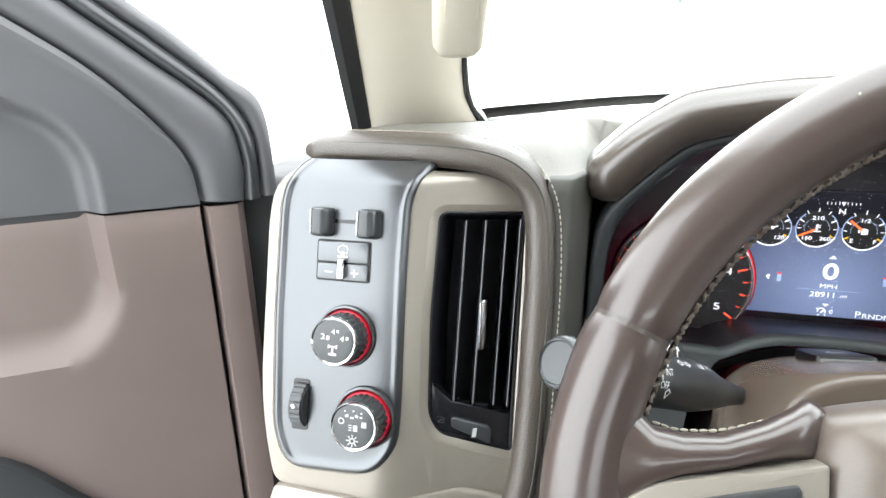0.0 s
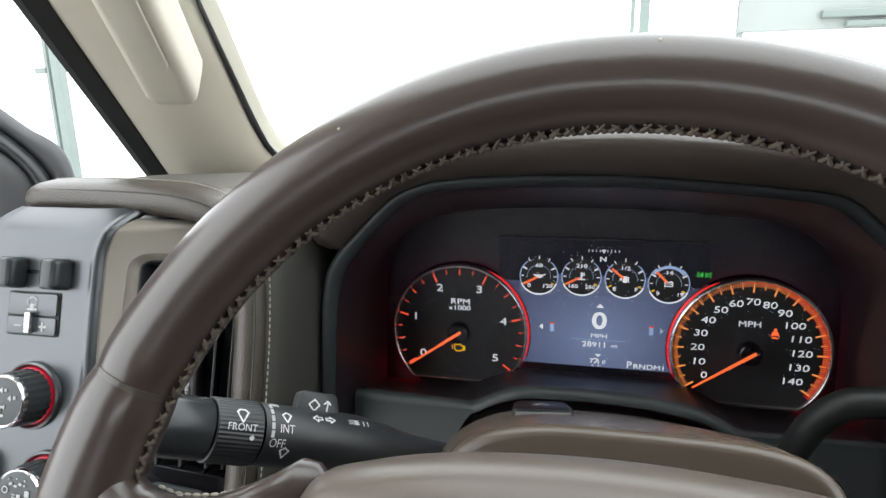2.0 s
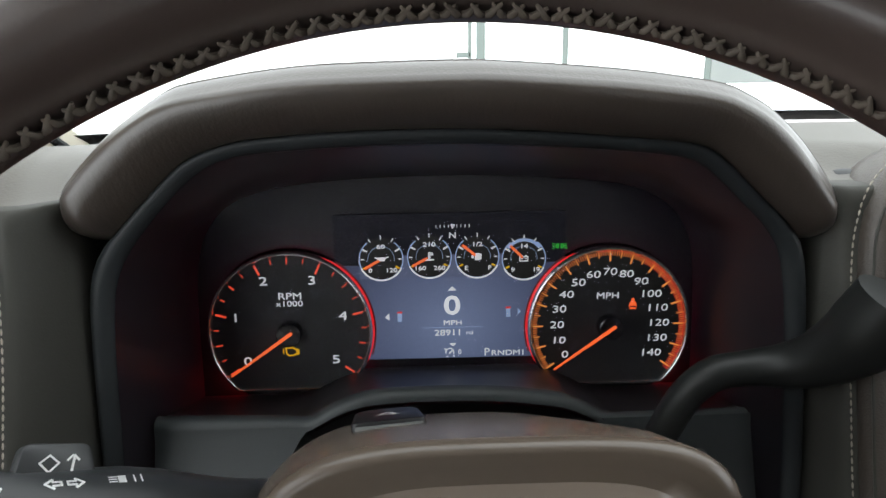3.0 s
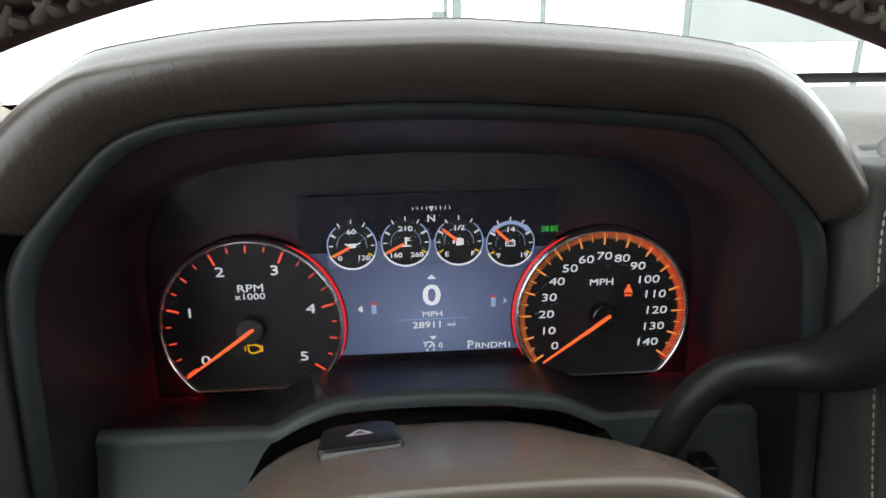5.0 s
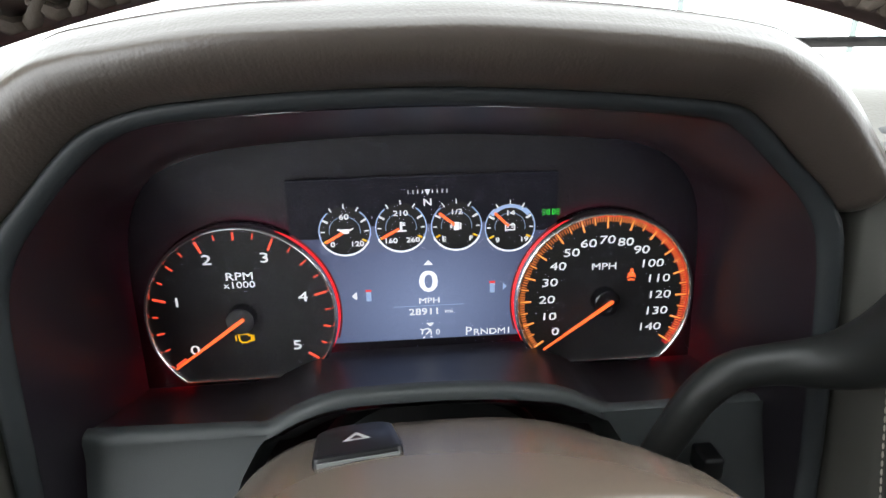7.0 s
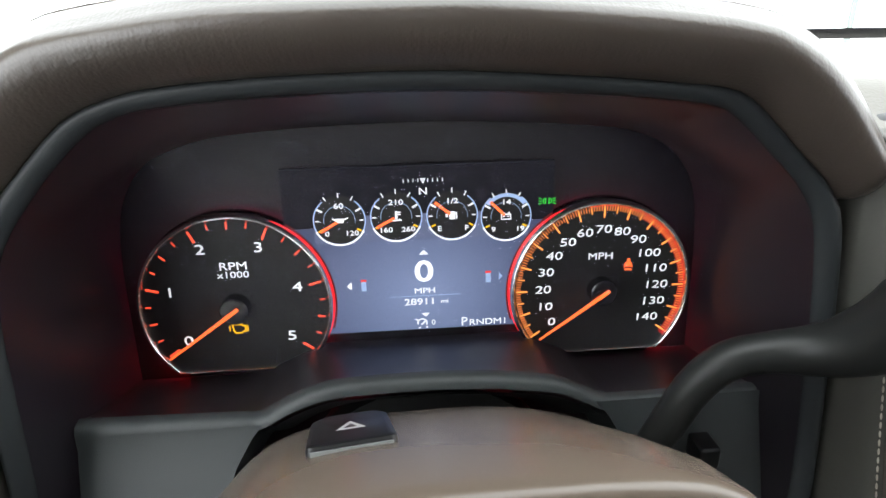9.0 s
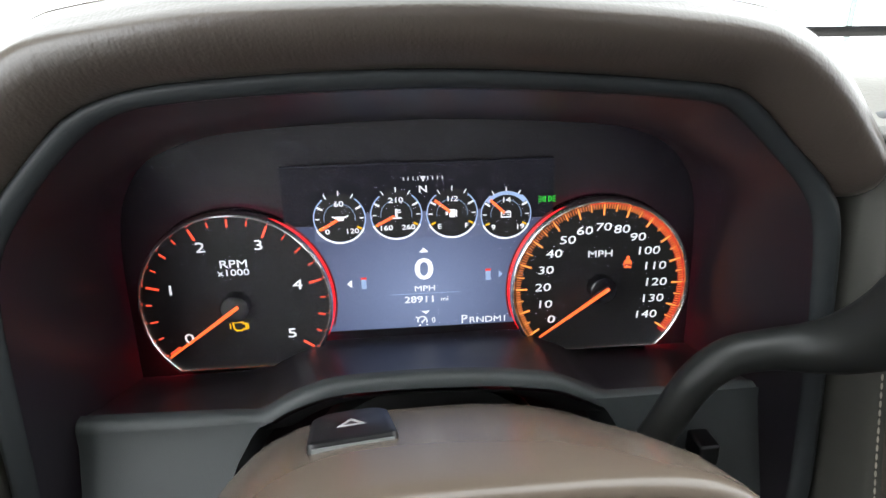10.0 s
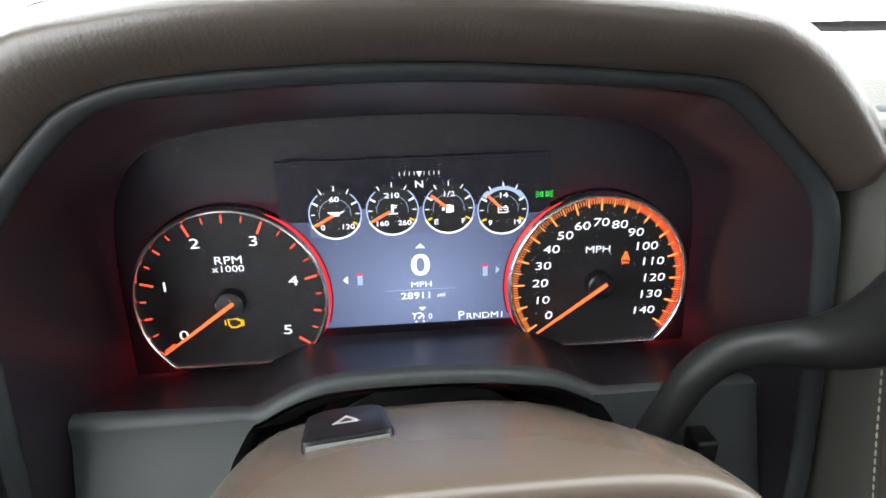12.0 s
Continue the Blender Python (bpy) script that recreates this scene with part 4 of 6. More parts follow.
def even(points, n, smooth=True):
    """A 2D outline through the points, in n even steps along its length."""
    p = [Vector((x, z, 0)) for x, z in points]
    p = spline(p, 12 * len(p)) if smooth else p
    run = [0.0]
    for a, b in zip(p, p[1:]):
        run.append(run[-1] + (b - a).length)
    out, k = [], 0
    for i in range(n):
        s = run[-1] * i / (n - 1)
        while k < len(run) - 2 and run[k + 1] < s:
            k += 1
        q = p[k].lerp(p[k + 1], (s - run[k]) / max(run[k + 1] - run[k], 1e-9))
        out.append((q.x, q.y))
    return out


BEZEL_OUT = [(-0.1885, -0.20), (-0.1885, -0.06), (-0.1882, -0.02), (-0.1872, 0.04), (-0.1850, 0.071), (-0.1785, 0.088), (-0.166, 0.1018), (-0.1395, 0.1275), (-0.128, 0.1352), (-0.1165, 0.1393), (-0.100, 0.1428), (-0.0566, 0.1458), (0.0, 0.1465),
             (0.053, 0.1437), (0.100, 0.1395), (0.122, 0.1362), (0.134, 0.1292), (0.152, 0.1125), (0.1718, 0.0942), (0.180, 0.078), (0.1835, 0.04), (0.186, -0.02), (0.187, -0.06), (0.187, -0.20)]
BEZEL_IN = [(-0.1785, -0.20), (-0.1785, -0.06), (-0.1780, -0.02), (-0.1765, 0.04), (-0.1735, 0.068), (-0.166, 0.086), (-0.152, 0.1030), (-0.1405, 0.1148), (-0.1258, 0.1270), (-0.1130, 0.1326), (-0.098, 0.1352), (-0.0566, 0.1378), (0.0, 0.1386),
            (0.053, 0.1360), (0.097, 0.1322), (0.117, 0.1290), (0.127, 0.1232), (0.1425, 0.1095), (0.160, 0.0925), (0.1685, 0.076), (0.173, 0.04), (0.176, -0.02), (0.177, -0.06), (0.177, -0.20)]
rim_out, rim_in = even(BEZEL_OUT, 120), even(BEZEL_IN, 120)
BACK = [(-0.174, -0.20), (-0.1765, -0.06), (-0.1765, -0.02), (-0.1755, 0.03), (-0.171, 0.062), (-0.160, 0.083), (-0.146, 0.0945), (-0.131, 0.1005), (-0.112, 0.1045), (-0.09, 0.1070), (-0.05, 0.1095), (0.0, 0.1105),
        (0.05, 0.1090), (0.09, 0.1062), (0.112, 0.1035), (0.131, 0.0990), (0.146, 0.0925), (0.160, 0.081), (0.170, 0.062), (0.174, 0.03), (0.175, -0.02), (0.175, -0.06), (0.174, -0.20)]
back_o = even(BACK, 120)
rings = []
for k in range(13):
    u = k / 12
    ring = []
    for a, b in zip(rim_in, back_o):
        y = (mouth_y(a[1]) + 0.002) * (1 - u) + (-0.0005 + 0.077 * b[1]) * u
        swell = -0.006 * math.sin(math.pi * u) * min(max((a[1] - 0.05) / 0.06, 0), 1)
        ring.append(Vector((a[0] + (b[0] - a[0]) * u, y, a[1] + (b[1] - a[1]) * u + swell)))
    rings.append(ring)
part("cavity_wall", loft(rings, closed=False, caps=False), M["cavity"], cluster, "black moulded surround", smooth=50)

# the plane of the dials leans back a little
CP = basis((0, -0.0102, 0), (1, -0.0094, 0), (0, 0.077, 1))
part("backing", plate(offset(anticlockwise(back_o), -0.003), CP, -0.0185, -0.0140), M["backing"], cluster, "black backing")

# bezel frame: a satin ring along the mouth, its sides running down
rings = []
for (ax, az), (bx, bz) in zip(rim_out, rim_in):
    ring = []
    for u, d in ((-0.10, 0.014), (-0.06, 0.004), (0.0, 0.0002), (0.10, -0.0020), (0.32, -0.0026), (0.62, -0.0014), (0.86, 0.0004), (0.97, 0.0022), (1.0, 0.0052), (0.92, 0.016)):
        x, z = ax + (bx - ax) * u, az + (bz - az) * u
        ring.append(Vector((x, mouth_y(z) + d, z)))
    rings.append(ring)
part("bezel", loft(rings), M["bezel"], cluster, "satin dark grey bezel", smooth=60)

# shelf and lower fascia with the column arch
arch = [(-0.176, -0.0190), (-0.129, -0.0203), (-0.100, -0.0212), (-0.0880, -0.0216), (-0.0730, -0.0136), (-0.059, -0.0081), (-0.045, -0.0055), (-0.0165, -0.0047), (0.0074, -0.0050), (0.030, -0.0064), (0.045, -0.0084), (0.0645, -0.0118), (0.0800, -0.0190), (0.091, -0.0248), (0.105, -0.0256), (0.176, -0.0252)]
arch_c = curve2(arch, 80)
rows = []
for d, u, dz in ((0.073, 1.0, 0.0), (0.055, 0.80, 0.0), (0.036, 0.55, 0.0), (0.020, 0.32, 0.0), (0.008, 0.13, 0.0), (0.003, 0.02, -0.0003), (0.0, 0.0, 0.0), (-0.003, 0.0, -0.002), (-0.0042, 0.0, -0.006)):
    row = []
    soft = min(1.0, max(0.0, d / 0.03))
    for x, z in arch_c:
        t = min(max((abs(x + 0.002) - 0.055) / 0.060, 0), 1)
        low = -0.0245 - 0.0185 * t * t * (3 - 2 * t)
        near = [(q, math.exp(-((p - x) / 0.022) ** 2)) for p, q in arch_c]
        calm = sum(q * w for q, w in near) / sum(w for q, w in near)
        top = z + min(0.0, calm - z) * soft
        row.append(Vector((x, -0.079 + d, top + (low - top) * u + dz)))
    rows.append(row)
part("shelf", loft(rows, closed=False, caps=False), M["shelf"], cluster, "glossy black shelf under the dials", smooth=50)
lip = []
for x, z in arch_c:
    lip.append([Vector((x, -0.0795 + d, z + dz)) for d, dz in ((0.004, 0.0002), (0.0008, 0.0004), (-0.0014, -0.0002), (-0.0032, -0.0018), (-0.0041, -0.0040), (-0.0043, -0.0058), (0.004, -0.0058))])
part("shelf_lip", loft(lip), M["grey_plastic"], cluster, "satin dark grey lip", smooth=60)
for sgn in (-1, 1):
    fascia = bmesh.new()
    edge = [(sgn * 0.086, -0.0245), (sgn * 0.092, -0.032), (sgn * 0.100, -0.045), (sgn * 0.108, -0.065), (sgn * 0.113, -0.09), (sgn * 0.116, -0.13), (sgn * 0.116, -0.20)]
    rows = []
    for ex, ez in edge:
        rows.append([Vector((ex + (sgn * 0.176 - ex) * k / 10, -0.0838 - 0.36 * max(0, -0.03 - ez), ez)) for k in range(11)])
    loft(rows, closed=False, caps=False, bm=fascia)
    rows = [[Vector((ex, -0.0838 - 0.36 * max(0, -0.03 - ez) + d, ez - 0.8 * d)) for ex, ez in edge] for d in (0.0, 0.03)]
    loft(rows, closed=False, caps=False, bm=fascia)
    bmesh.ops.remove_doubles(fascia, verts=fascia.verts, dist=1e-6)
    part("lower_fascia", fascia, M["grey_plastic"], cluster, "satin grey lower fascia", smooth=40)
part("fascia_joint", stroke([(-0.170, -0.066), (-0.140, -0.0655), (-0.1085, -0.0650)], face_at(-0.0976), 0.0012, 0.0006), M["rubber"], cluster, "dark panel joint")
lens_rows = []
for k in range(31):
    x = 0.170 * (k / 15 - 1)
    top = 0.1175 - 0.007 * (x / 0.12) ** 2 - 0.10 * max(0.0, abs(x) - 0.125)
    bow = -0.005 * (1 - (x / 0.17) ** 2)
    column_pts = []
    for u in range(9):
        z = top + (-0.037 - top) * u / 8
        column_pts.append(Vector((x, -0.0165 - 0.030 * (max(z + 0.037, 0.0) / 0.155) ** 1.4 + bow, z)))
    lens_rows.append(column_pts)
part("lens", loft(lens_rows, closed=False, caps=False), M["lens"], cluster, "clear plastic lens").visible_shadow = False
part("column_gaiter", tube([(0.0, -0.075, -0.115), (0.0, -0.03, -0.13)], 0.088, 40, flat=0.98), M["rubber"], cluster, "black opening round the column")
tunnel = loft([[Vector((x * 0.985, -0.083 + d, z - 0.008 - 0.75 * d)) for x, z in arch_c if abs(x) < 0.093] for d in (0.0, 0.06)], closed=False, caps=False)
part("arch_tunnel", tunnel, M["rubber"], cluster, "black arch")

# display
S = CP @ Matrix.Translation((0.0004, 0.0093, -0.0025)) @ Matrix.Diagonal((0.945, 0.9214, 1, 1))
part("display", plate([(-0.084, -0.0285), (0.084, -0.0285), (0.084, 0.0445), (-0.084, 0.0445)], S, -0.003, 0.0), M["screen"], cluster, "lit blue-grey display", smooth=0)
part("display_top", plate([(-0.084, 0.0447), (0.084, 0.0447), (0.084, 0.083), (-0.084, 0.083)], S, -0.003, 0.0), M["screen_top"], cluster, "dark upper display", smooth=0)
part("display_band", plate([(-0.066, 0.0345), (0.068, 0.0345), (0.068, 0.052), (-0.066, 0.052)], S, 0.0, 0.0002), material("display_band_glow", (0.02, 0.02, 0.03), 0.3, emit=(0.12, 0.15, 0.26), emit_strength=1.0), cluster, "paler band behind the gauges", smooth=0)

DIALS = {"rpm_dial": (-0.1110, 0.0052, 0.0544), "speed_dial": (0.1106, 0.0046, 0.0544)}


def dial_outline(r, cut, n=84):
    """A circle with its foot cut flat."""
    a0 = math.asin(cut / r)
    pts = [(r * math.cos(a), r * math.sin(a)) for a in (-a0 + (math.pi + 2 * a0) * k / n for k in range(n + 1))]
    return pts


def dial_ring(cx, cz, r, cut):
    o = dial_outline(r, cut)
    return [(cx + x, cz + z) for x, z in o]


def at_angle(deg, r, cx, cz):
    """A point at an angle from twelve o'clock, clockwise."""
    return cx + r * math.sin(radians(deg)), cz + r * math.cos(radians(deg))


def dial(name, label, glow, labels, text_r, majors, halves, minors):
    cx, cz, r = DIALS[name]
    P = CP @ Matrix.Translation((cx, cz, 0)) @ Matrix.Scale(r / 0.056, 4)
    d = thing(name, P.translation, label, "gauge")
    cx, cz, r, cut = 0.0, 0.0, 0.056, 0.0414
    ring = lambda rr, c=cut: dial_ring(cx, cz, rr, c)
    part("face", loft([[P @ Vector((x, z, w)) for x, z in o] for o, w in ((ring(r - 0.0004), -0.008), (ring(r - 0.0004), 0.0))]), M["dial"], d, "matt black face", smooth=30)
    part("chrome_wall", loft([[P @ Vector((x, z, w)) for x, z in o] for o, w in ((ring(r - 0.0006, cut - 0.0004), 0.0001), (ring(r - 0.0002, cut - 0.0001), 0.0024), (ring(r + 0.0006, cut + 0.0003), 0.0032), (ring(r + 0.0014, cut + 0.0006), 0.0030), (ring(r + 0.0021, cut + 0.0009), 0.0025), (ring(r + 0.0026, cut + 0.0012), 0.0010), (ring(r + 0.0027, cut + 0.0014), -0.0070))], caps=False), M["silver"], d, "polished silver ring", smooth=50)
    part("black_surround", loft([[P @ Vector((x, z, w)) for x, z in o] for o, w in ((ring(r + 0.0022, cut + 0.0014), -0.0065), (ring(r + 0.0034, cut + 0.0035), -0.0050), (ring(r + 0.0036, cut + 0.0070), -0.0055), (ring(r + 0.0038, cut + 0.0085), -0.0085))], caps=False), M["gloss_black"], d, "gloss black base ring", smooth=50)
    # added emitter, out of sight behind the ring, that reddens the cavity
    part("hidden_glow_ring", loft([[P @ Vector((x, z, w)) for x, z in o] for o, w in ((ring(r + 0.0004, cut + 0.0030), -0.0088), (ring(r + 0.0004, cut + 0.0030), -0.0128))], caps=False), M["hidden_ring_glow"], d, "hidden red glow ring, added behind the bezel", smooth=50)
    rects = lambda items: [(*at_angle(a, (r0 + r1) / 2, cx, cz), wd, r1 - r0, -a) for a, r0, r1, wd in items]
    for a, r0, r1, wd in majors:
        part("major_tick", bars(rects([(a, r0, r1, wd)]), P, 0, 0.0004), M[glow], d, smooth=0)
    for item in halves:
        part("half_tick", bars(rects([item]), P, 0, 0.0004), M[glow], d, smooth=0)
    if len(minors) < 20:
        for item in minors:
            part("fine_tick", bars(rects([item]), P, 0, 0.0004), M[glow], d, smooth=0)
    else:
        tagged(part("fine_scale", bars(rects(minors), P, 0, 0.0004), M["fine_glow"], d, smooth=0), kind="stuff")
    for txt, a, size, rr in labels:
        x, z = at_angle(a, rr, cx, cz + 0.0009)
        part("numeral", lettering(txt, size, P, x, z, 1.46, lean=0.05 if glow == "tick_glow" else 0.0), M["white_glow"], d, smooth=0)
    hub = P @ Matrix.Translation((cx, cz, 0))
    part("hub", loft([[hub @ Vector((x, y, w)) for x, y in circle(q, 40)] for q, w in ((0.0088, 0), (0.0085, 0.0078), (0.0076, 0.0086))]), M["gloss_black"], d, "black hub")
    N = P @ Matrix.Translation((cx, cz, 0.0092)) @ Matrix.Rotation(radians(125), 4, "Z")
    nb = loft([[N @ Vector((x, y, w)) for x, y in ((-0.0010, -0.0035), (0.0010, -0.0035), (0.0011, 0.004), (0.0005, 0.0500), (-0.0005, 0.0500), (-0.0011, 0.004))] for w in (0.0, 0.0007)])
    part("needle", nb, M["needle_glow"], d, "glowing orange-red needle", smooth=0)
    return d, P, cx, cz


rp = lambda v: (v - 2.5) * 50
d1, P1, cx1, cz1 = dial("rpm_dial", "round black engine speed dial with a silver ring", "red_tick_glow",
    [(str(v), rp(v), 0.0088, (0.0385, 0.0395, 0.0402, 0.0402, 0.0392, 0.0385)[v]) for v in range(6)], 0.04,
    [(rp(v), 0.0464, 0.0540, 0.0011) for v in range(6)],
    [(rp(v + 0.5), 0.0494, 0.0540, 0.0008) for v in range(5)],
    [(rp(v / 4), 0.0507, 0.0540, 0.0006) for v in range(20) if v % 2])
part("caption", lettering("RPM", 0.0070, P1, cx1 + 0.0010, cz1 + 0.0262, 1.30), M["white_glow"], d1, "white caption", smooth=0)
part("caption", lettering("x1000", 0.0060, P1, cx1 + 0.0004, cz1 + 0.0208, 1.28), M["white_glow"], d1, "white caption", smooth=0)
ex, ez = cx1 - 0.0004, cz1 - 0.0138
eng = [(-0.0036, 0.0022), (0.0022, 0.0022), (0.0026, 0.0012), (0.0042, 0.0012), (0.0042, -0.0024), (0.0026, -0.0024), (0.0016, -0.0034), (-0.0018, -0.0034), (-0.0032, -0.0018), (-0.0036, 0.0022)]
part("engine_lamp", stroke([(ex + x, ez + z) for x, z in eng], P1, 0.0008, 0.0006), M["amber_glow"], d1, "amber engine symbol", smooth=0)
part("engine_lamp", bars([(ex - 0.0004, ez + 0.0034, 0.0044, 0.0007, 0), (ex - 0.0054, ez - 0.0002, 0.0007, 0.0036, 0), (ex + 0.0054, ez - 0.0006, 0.0008, 0.0040, 0)], P1, 0.0004, 0.0006), M["amber_glow"], d1, "amber engine symbol", smooth=0)

mp = lambda v: (v - 70) * 250 / 140
d2, P2, cx2, cz2 = dial("speed_dial", "round black speed dial with a silver ring", "tick_glow",
    [(str(v), mp(v), 0.0074, 0.0374 + 0.0014 * abs(math.cos(radians(mp(v)))) - (0.0012 if v in (110, 120, 130, 100) else 0.0)) for v in range(0, 150, 10)], 0.04,
    [(mp(v), 0.0474, 0.0546, 0.0009) for v in range(0, 150, 10)],
    [(mp(v), 0.0500, 0.0546, 0.0006) for v in range(5, 140, 10)],
    [(mp(v), 0.0517, 0.0546, 0.00036) for v in range(0, 141) if v % 5])
part("caption", lettering("MPH", 0.0064, P2, cx2 - 0.001, cz2 + 0.0222, 1.30), M["white_glow"], d2, "white caption", smooth=0)
# emissive band paints the red glow round the lit ticks
part("halo", ring_band(cx2, cz2, 0.0512, 0.0551, P2, 0.0002, 0.0002, -38, 62, 80), material("painted_red_halo", (0.05, 0.01, 0.01), 0.6, emit=(1.0, 0.012, 0.012), emit_strength=0.32), d2, "red glow of the ticks, painted as a band")
part("red_track", ring_band(cx2, cz2, 0.0547, 0.0551, P2, 0.0003, 0.0003, -38, 100, 100), M["red_glow"], d2, "thin red light line")
bxx, bzz = cx2 + 0.0172, cz2 + 0.0158
belt = M["needle_glow"]
part("belt_lamp", ring_band(bxx, bzz + 0.0032, 0.0002, 0.0011, P2, 0.0005, 0.0005, n=16), belt, d2, "orange seat belt symbol", smooth=0)
part("belt_lamp", bars([(bxx, bzz + 0.0004, 0.0028, 0.0030, 0), (bxx - 0.0020, bzz - 0.0002, 0.0007, 0.0034, -18), (bxx + 0.0020, bzz - 0.0002, 0.0007, 0.0034, 18), (bxx - 0.0008, bzz - 0.0030, 0.0028, 0.0009, 12), (bxx + 0.0010, bzz - 0.0031, 0.0026, 0.0009, -12)], P2, 0.0003, 0.0006), belt, d2, "orange seat belt symbol", smooth=0)

# red light strips in the outer side of the two dial rings; low hidden ones are added
def light_strip(m, a0, a1, wide, deep, power):
    """A strip that thins out towards its ends."""
    rows = [[], []]
    for k in range(61):
        a, full = radians(a0 + (a1 - a0) * k / 60), math.sin(math.pi * k / 60) ** 0.45
        for row, q, w in ((rows[0], 0.0586, 0.0), (rows[1], 0.0586 + wide * full, -deep * full - 0.0002)):
            row.append(m @ Vector((q * math.cos(a), q * math.sin(a), w - 0.0012)))
    return loft(rows, closed=False, caps=False), material("strip_glow", (0.3, 0.01, 0.01), 0.4, emit=(1.0, 0.016, 0.022), emit_strength=power)


for d, m, seen, low in ((d1, P1, (-26, 66), (212, 231)), (d2, P2, (114, 208), (-51, -32))):
    part("light_strip", *light_strip(m, *seen, 0.0012, 0.0006, 1.3), d, "red light strip in the side of the ring")
    # two strong strips set out of view, added for red patches on the shelf
    part("light_strip", *light_strip(m @ Matrix.Translation((0, 0, -0.0056)), *low, 0.0004, 0.0040, 75.0), d, "red light strip in the side of the ring")
    part("light_strip", *light_strip(m @ Matrix.Translation((0, 0, -0.0040)), 180 - low[1], 180 - low[0], 0.0004, 0.0050, 50.0), d, "red light strip in the side of the ring")
    edge_glow = material("edge_glow", (0.05, 0.01, 0.01), 0.4, emit=(1.0, 0.016, 0.012), emit_strength=0.13)
    part("light_edge", ring_band(0, 0, 0.0597, 0.0609, m, -0.0019, -0.0019, seen[0] + 8, seen[1] - 10, 60), edge_glow, d, "faint red edge of the strip")

# display contents
white, T = M["white_glow"], 0.0004
GAUGES = ((-0.0500, 0.0495, "60", "0", "120", -120), (-0.0150, 0.0505, "210", "160", "260", -118), (0.0198, 0.0500, "1/2", "E", "F", -50), (0.0538, 0.0478, "14", "9", "19", -45))
for gx, gz, tx, lo, hi, ndl in GAUGES:
    g = part("small_gauge", plate(circle(0.0160, 48, gx, gz), S, 0.0003, 0.0006), M["dial"], cluster, "small round black gauge", smooth=0)
    G = S @ Matrix.Translation((0, 0, 0.0006))
    part("rim", ring_band(gx, gz, 0.0154, 0.0162, G, 0.0002, 0.0002, 128, 412, 60), M["blue_glow"], g, "pale blue rim")
    part("rim_light", ring_band(gx, gz, 0.0155, 0.0165, G, 0.0003, 0.0003, 205, 335, 40), white, g, "white lower rim")
    part("inner_ring", ring_band(gx, gz, 0.0095, 0.0098, G, 0.0002, 0.0002, -10, 190, 40), M["blue_glow"], g)
    tick = [(*at_angle(a, 0.0164 if abs(a) < 40 else 0.0135, gx, gz), 0.0011 if abs(a) == 60 else 0.0006, 0.0036 if abs(a) == 60 else 0.0030 if abs(a) < 40 else 0.0024, -a) for a in (-90, -60, -30, 0, 30, 60, 90)]
    for item in tick:
        part("tick", bars([item], G, 0, 0.0004), white, g, smooth=0)
    for a in (-118, 118):
        part("end_tick", bars([(*at_angle(a, 0.0133, gx, gz), 0.0010, 0.0030, -a)], G, 0, 0.0004), M["amber_glow"], g, smooth=0)
    part("value", lettering(tx, 0.0048, G, gx, gz + 0.0094, 1.3, bold=0.01), white, g, smooth=0)
    part("value", lettering(lo, 0.0046, G, gx - 0.0080 + (0.0012 if len(lo) > 1 else 0), gz - 0.0085, 1.25, bold=0.01), white, g, smooth=0)
    part("value", lettering(hi, 0.0046, G, gx + 0.0080 - (0.0008 if len(hi) > 2 else -0.001), gz - 0.0085, 1.25, bold=0.01), white, g, smooth=0)
    x0, z0 = at_angle(ndl, 0.0135, gx, gz)
    x1, z1 = at_angle(ndl, 0.0020, gx, gz)
    part("needle", stroke([(x0, z0), (x1, z1)], G, 0.0016, 0.0007), M["needle_glow"], g, "orange needle", smooth=0)
    icon = {"60": [(0, 0, 0.005, 0.0026, 0), (0.0036, 0.0010, 0.004, 0.0007, 25), (-0.0032, 0.0008, 0.0028, 0.0008, -20)],
            "210": [(0, 0.0012, 0.0014, 0.005, 0), (0, -0.0022, 0.0066, 0.0008, 0), (0.0016, 0.0016, 0.0022, 0.0006, 0), (0.0016, 0.0030, 0.0022, 0.0006, 0)],
            "1/2": [(0, 0, 0.0034, 0.0050, 0), (0.0026, 0.0, 0.0008, 0.0042, 0), (-0.0034, 0, 0.0014, 0.0020, 0)],
            "14": [(0, -0.0018, 0.0062, 0.0006, 0), (0, 0.0014, 0.0062, 0.0006, 0), (-0.0029, -0.0002, 0.0006, 0.0038, 0), (0.0029, -0.0002, 0.0006, 0.0038, 0), (-0.0014, 0, 0.0014, 0.0005, 0), (0.0014, 0, 0.0014, 0.0005, 0), (-0.0016, 0.0022, 0.0012, 0.0008, 0), (0.0016, 0.0022, 0.0012, 0.0008, 0)]}[tx]
    part("icon", bars([(gx + a, gz + b, c, e, f) for a, b, c, e, f in icon], G, 0, 0.0004), white, g, "white symbol", smooth=0)
part("charge_band", ring_band(0.0538, 0.0478, 0.0130, 0.0154, S, 0.0011, 0.0011, 35, 145, 30), M["blue_glow"], cluster, "pale blue range band")


def on_display(name, bm, mat, label=""):
    part(name, bm, mat, cluster, label, smooth=0)


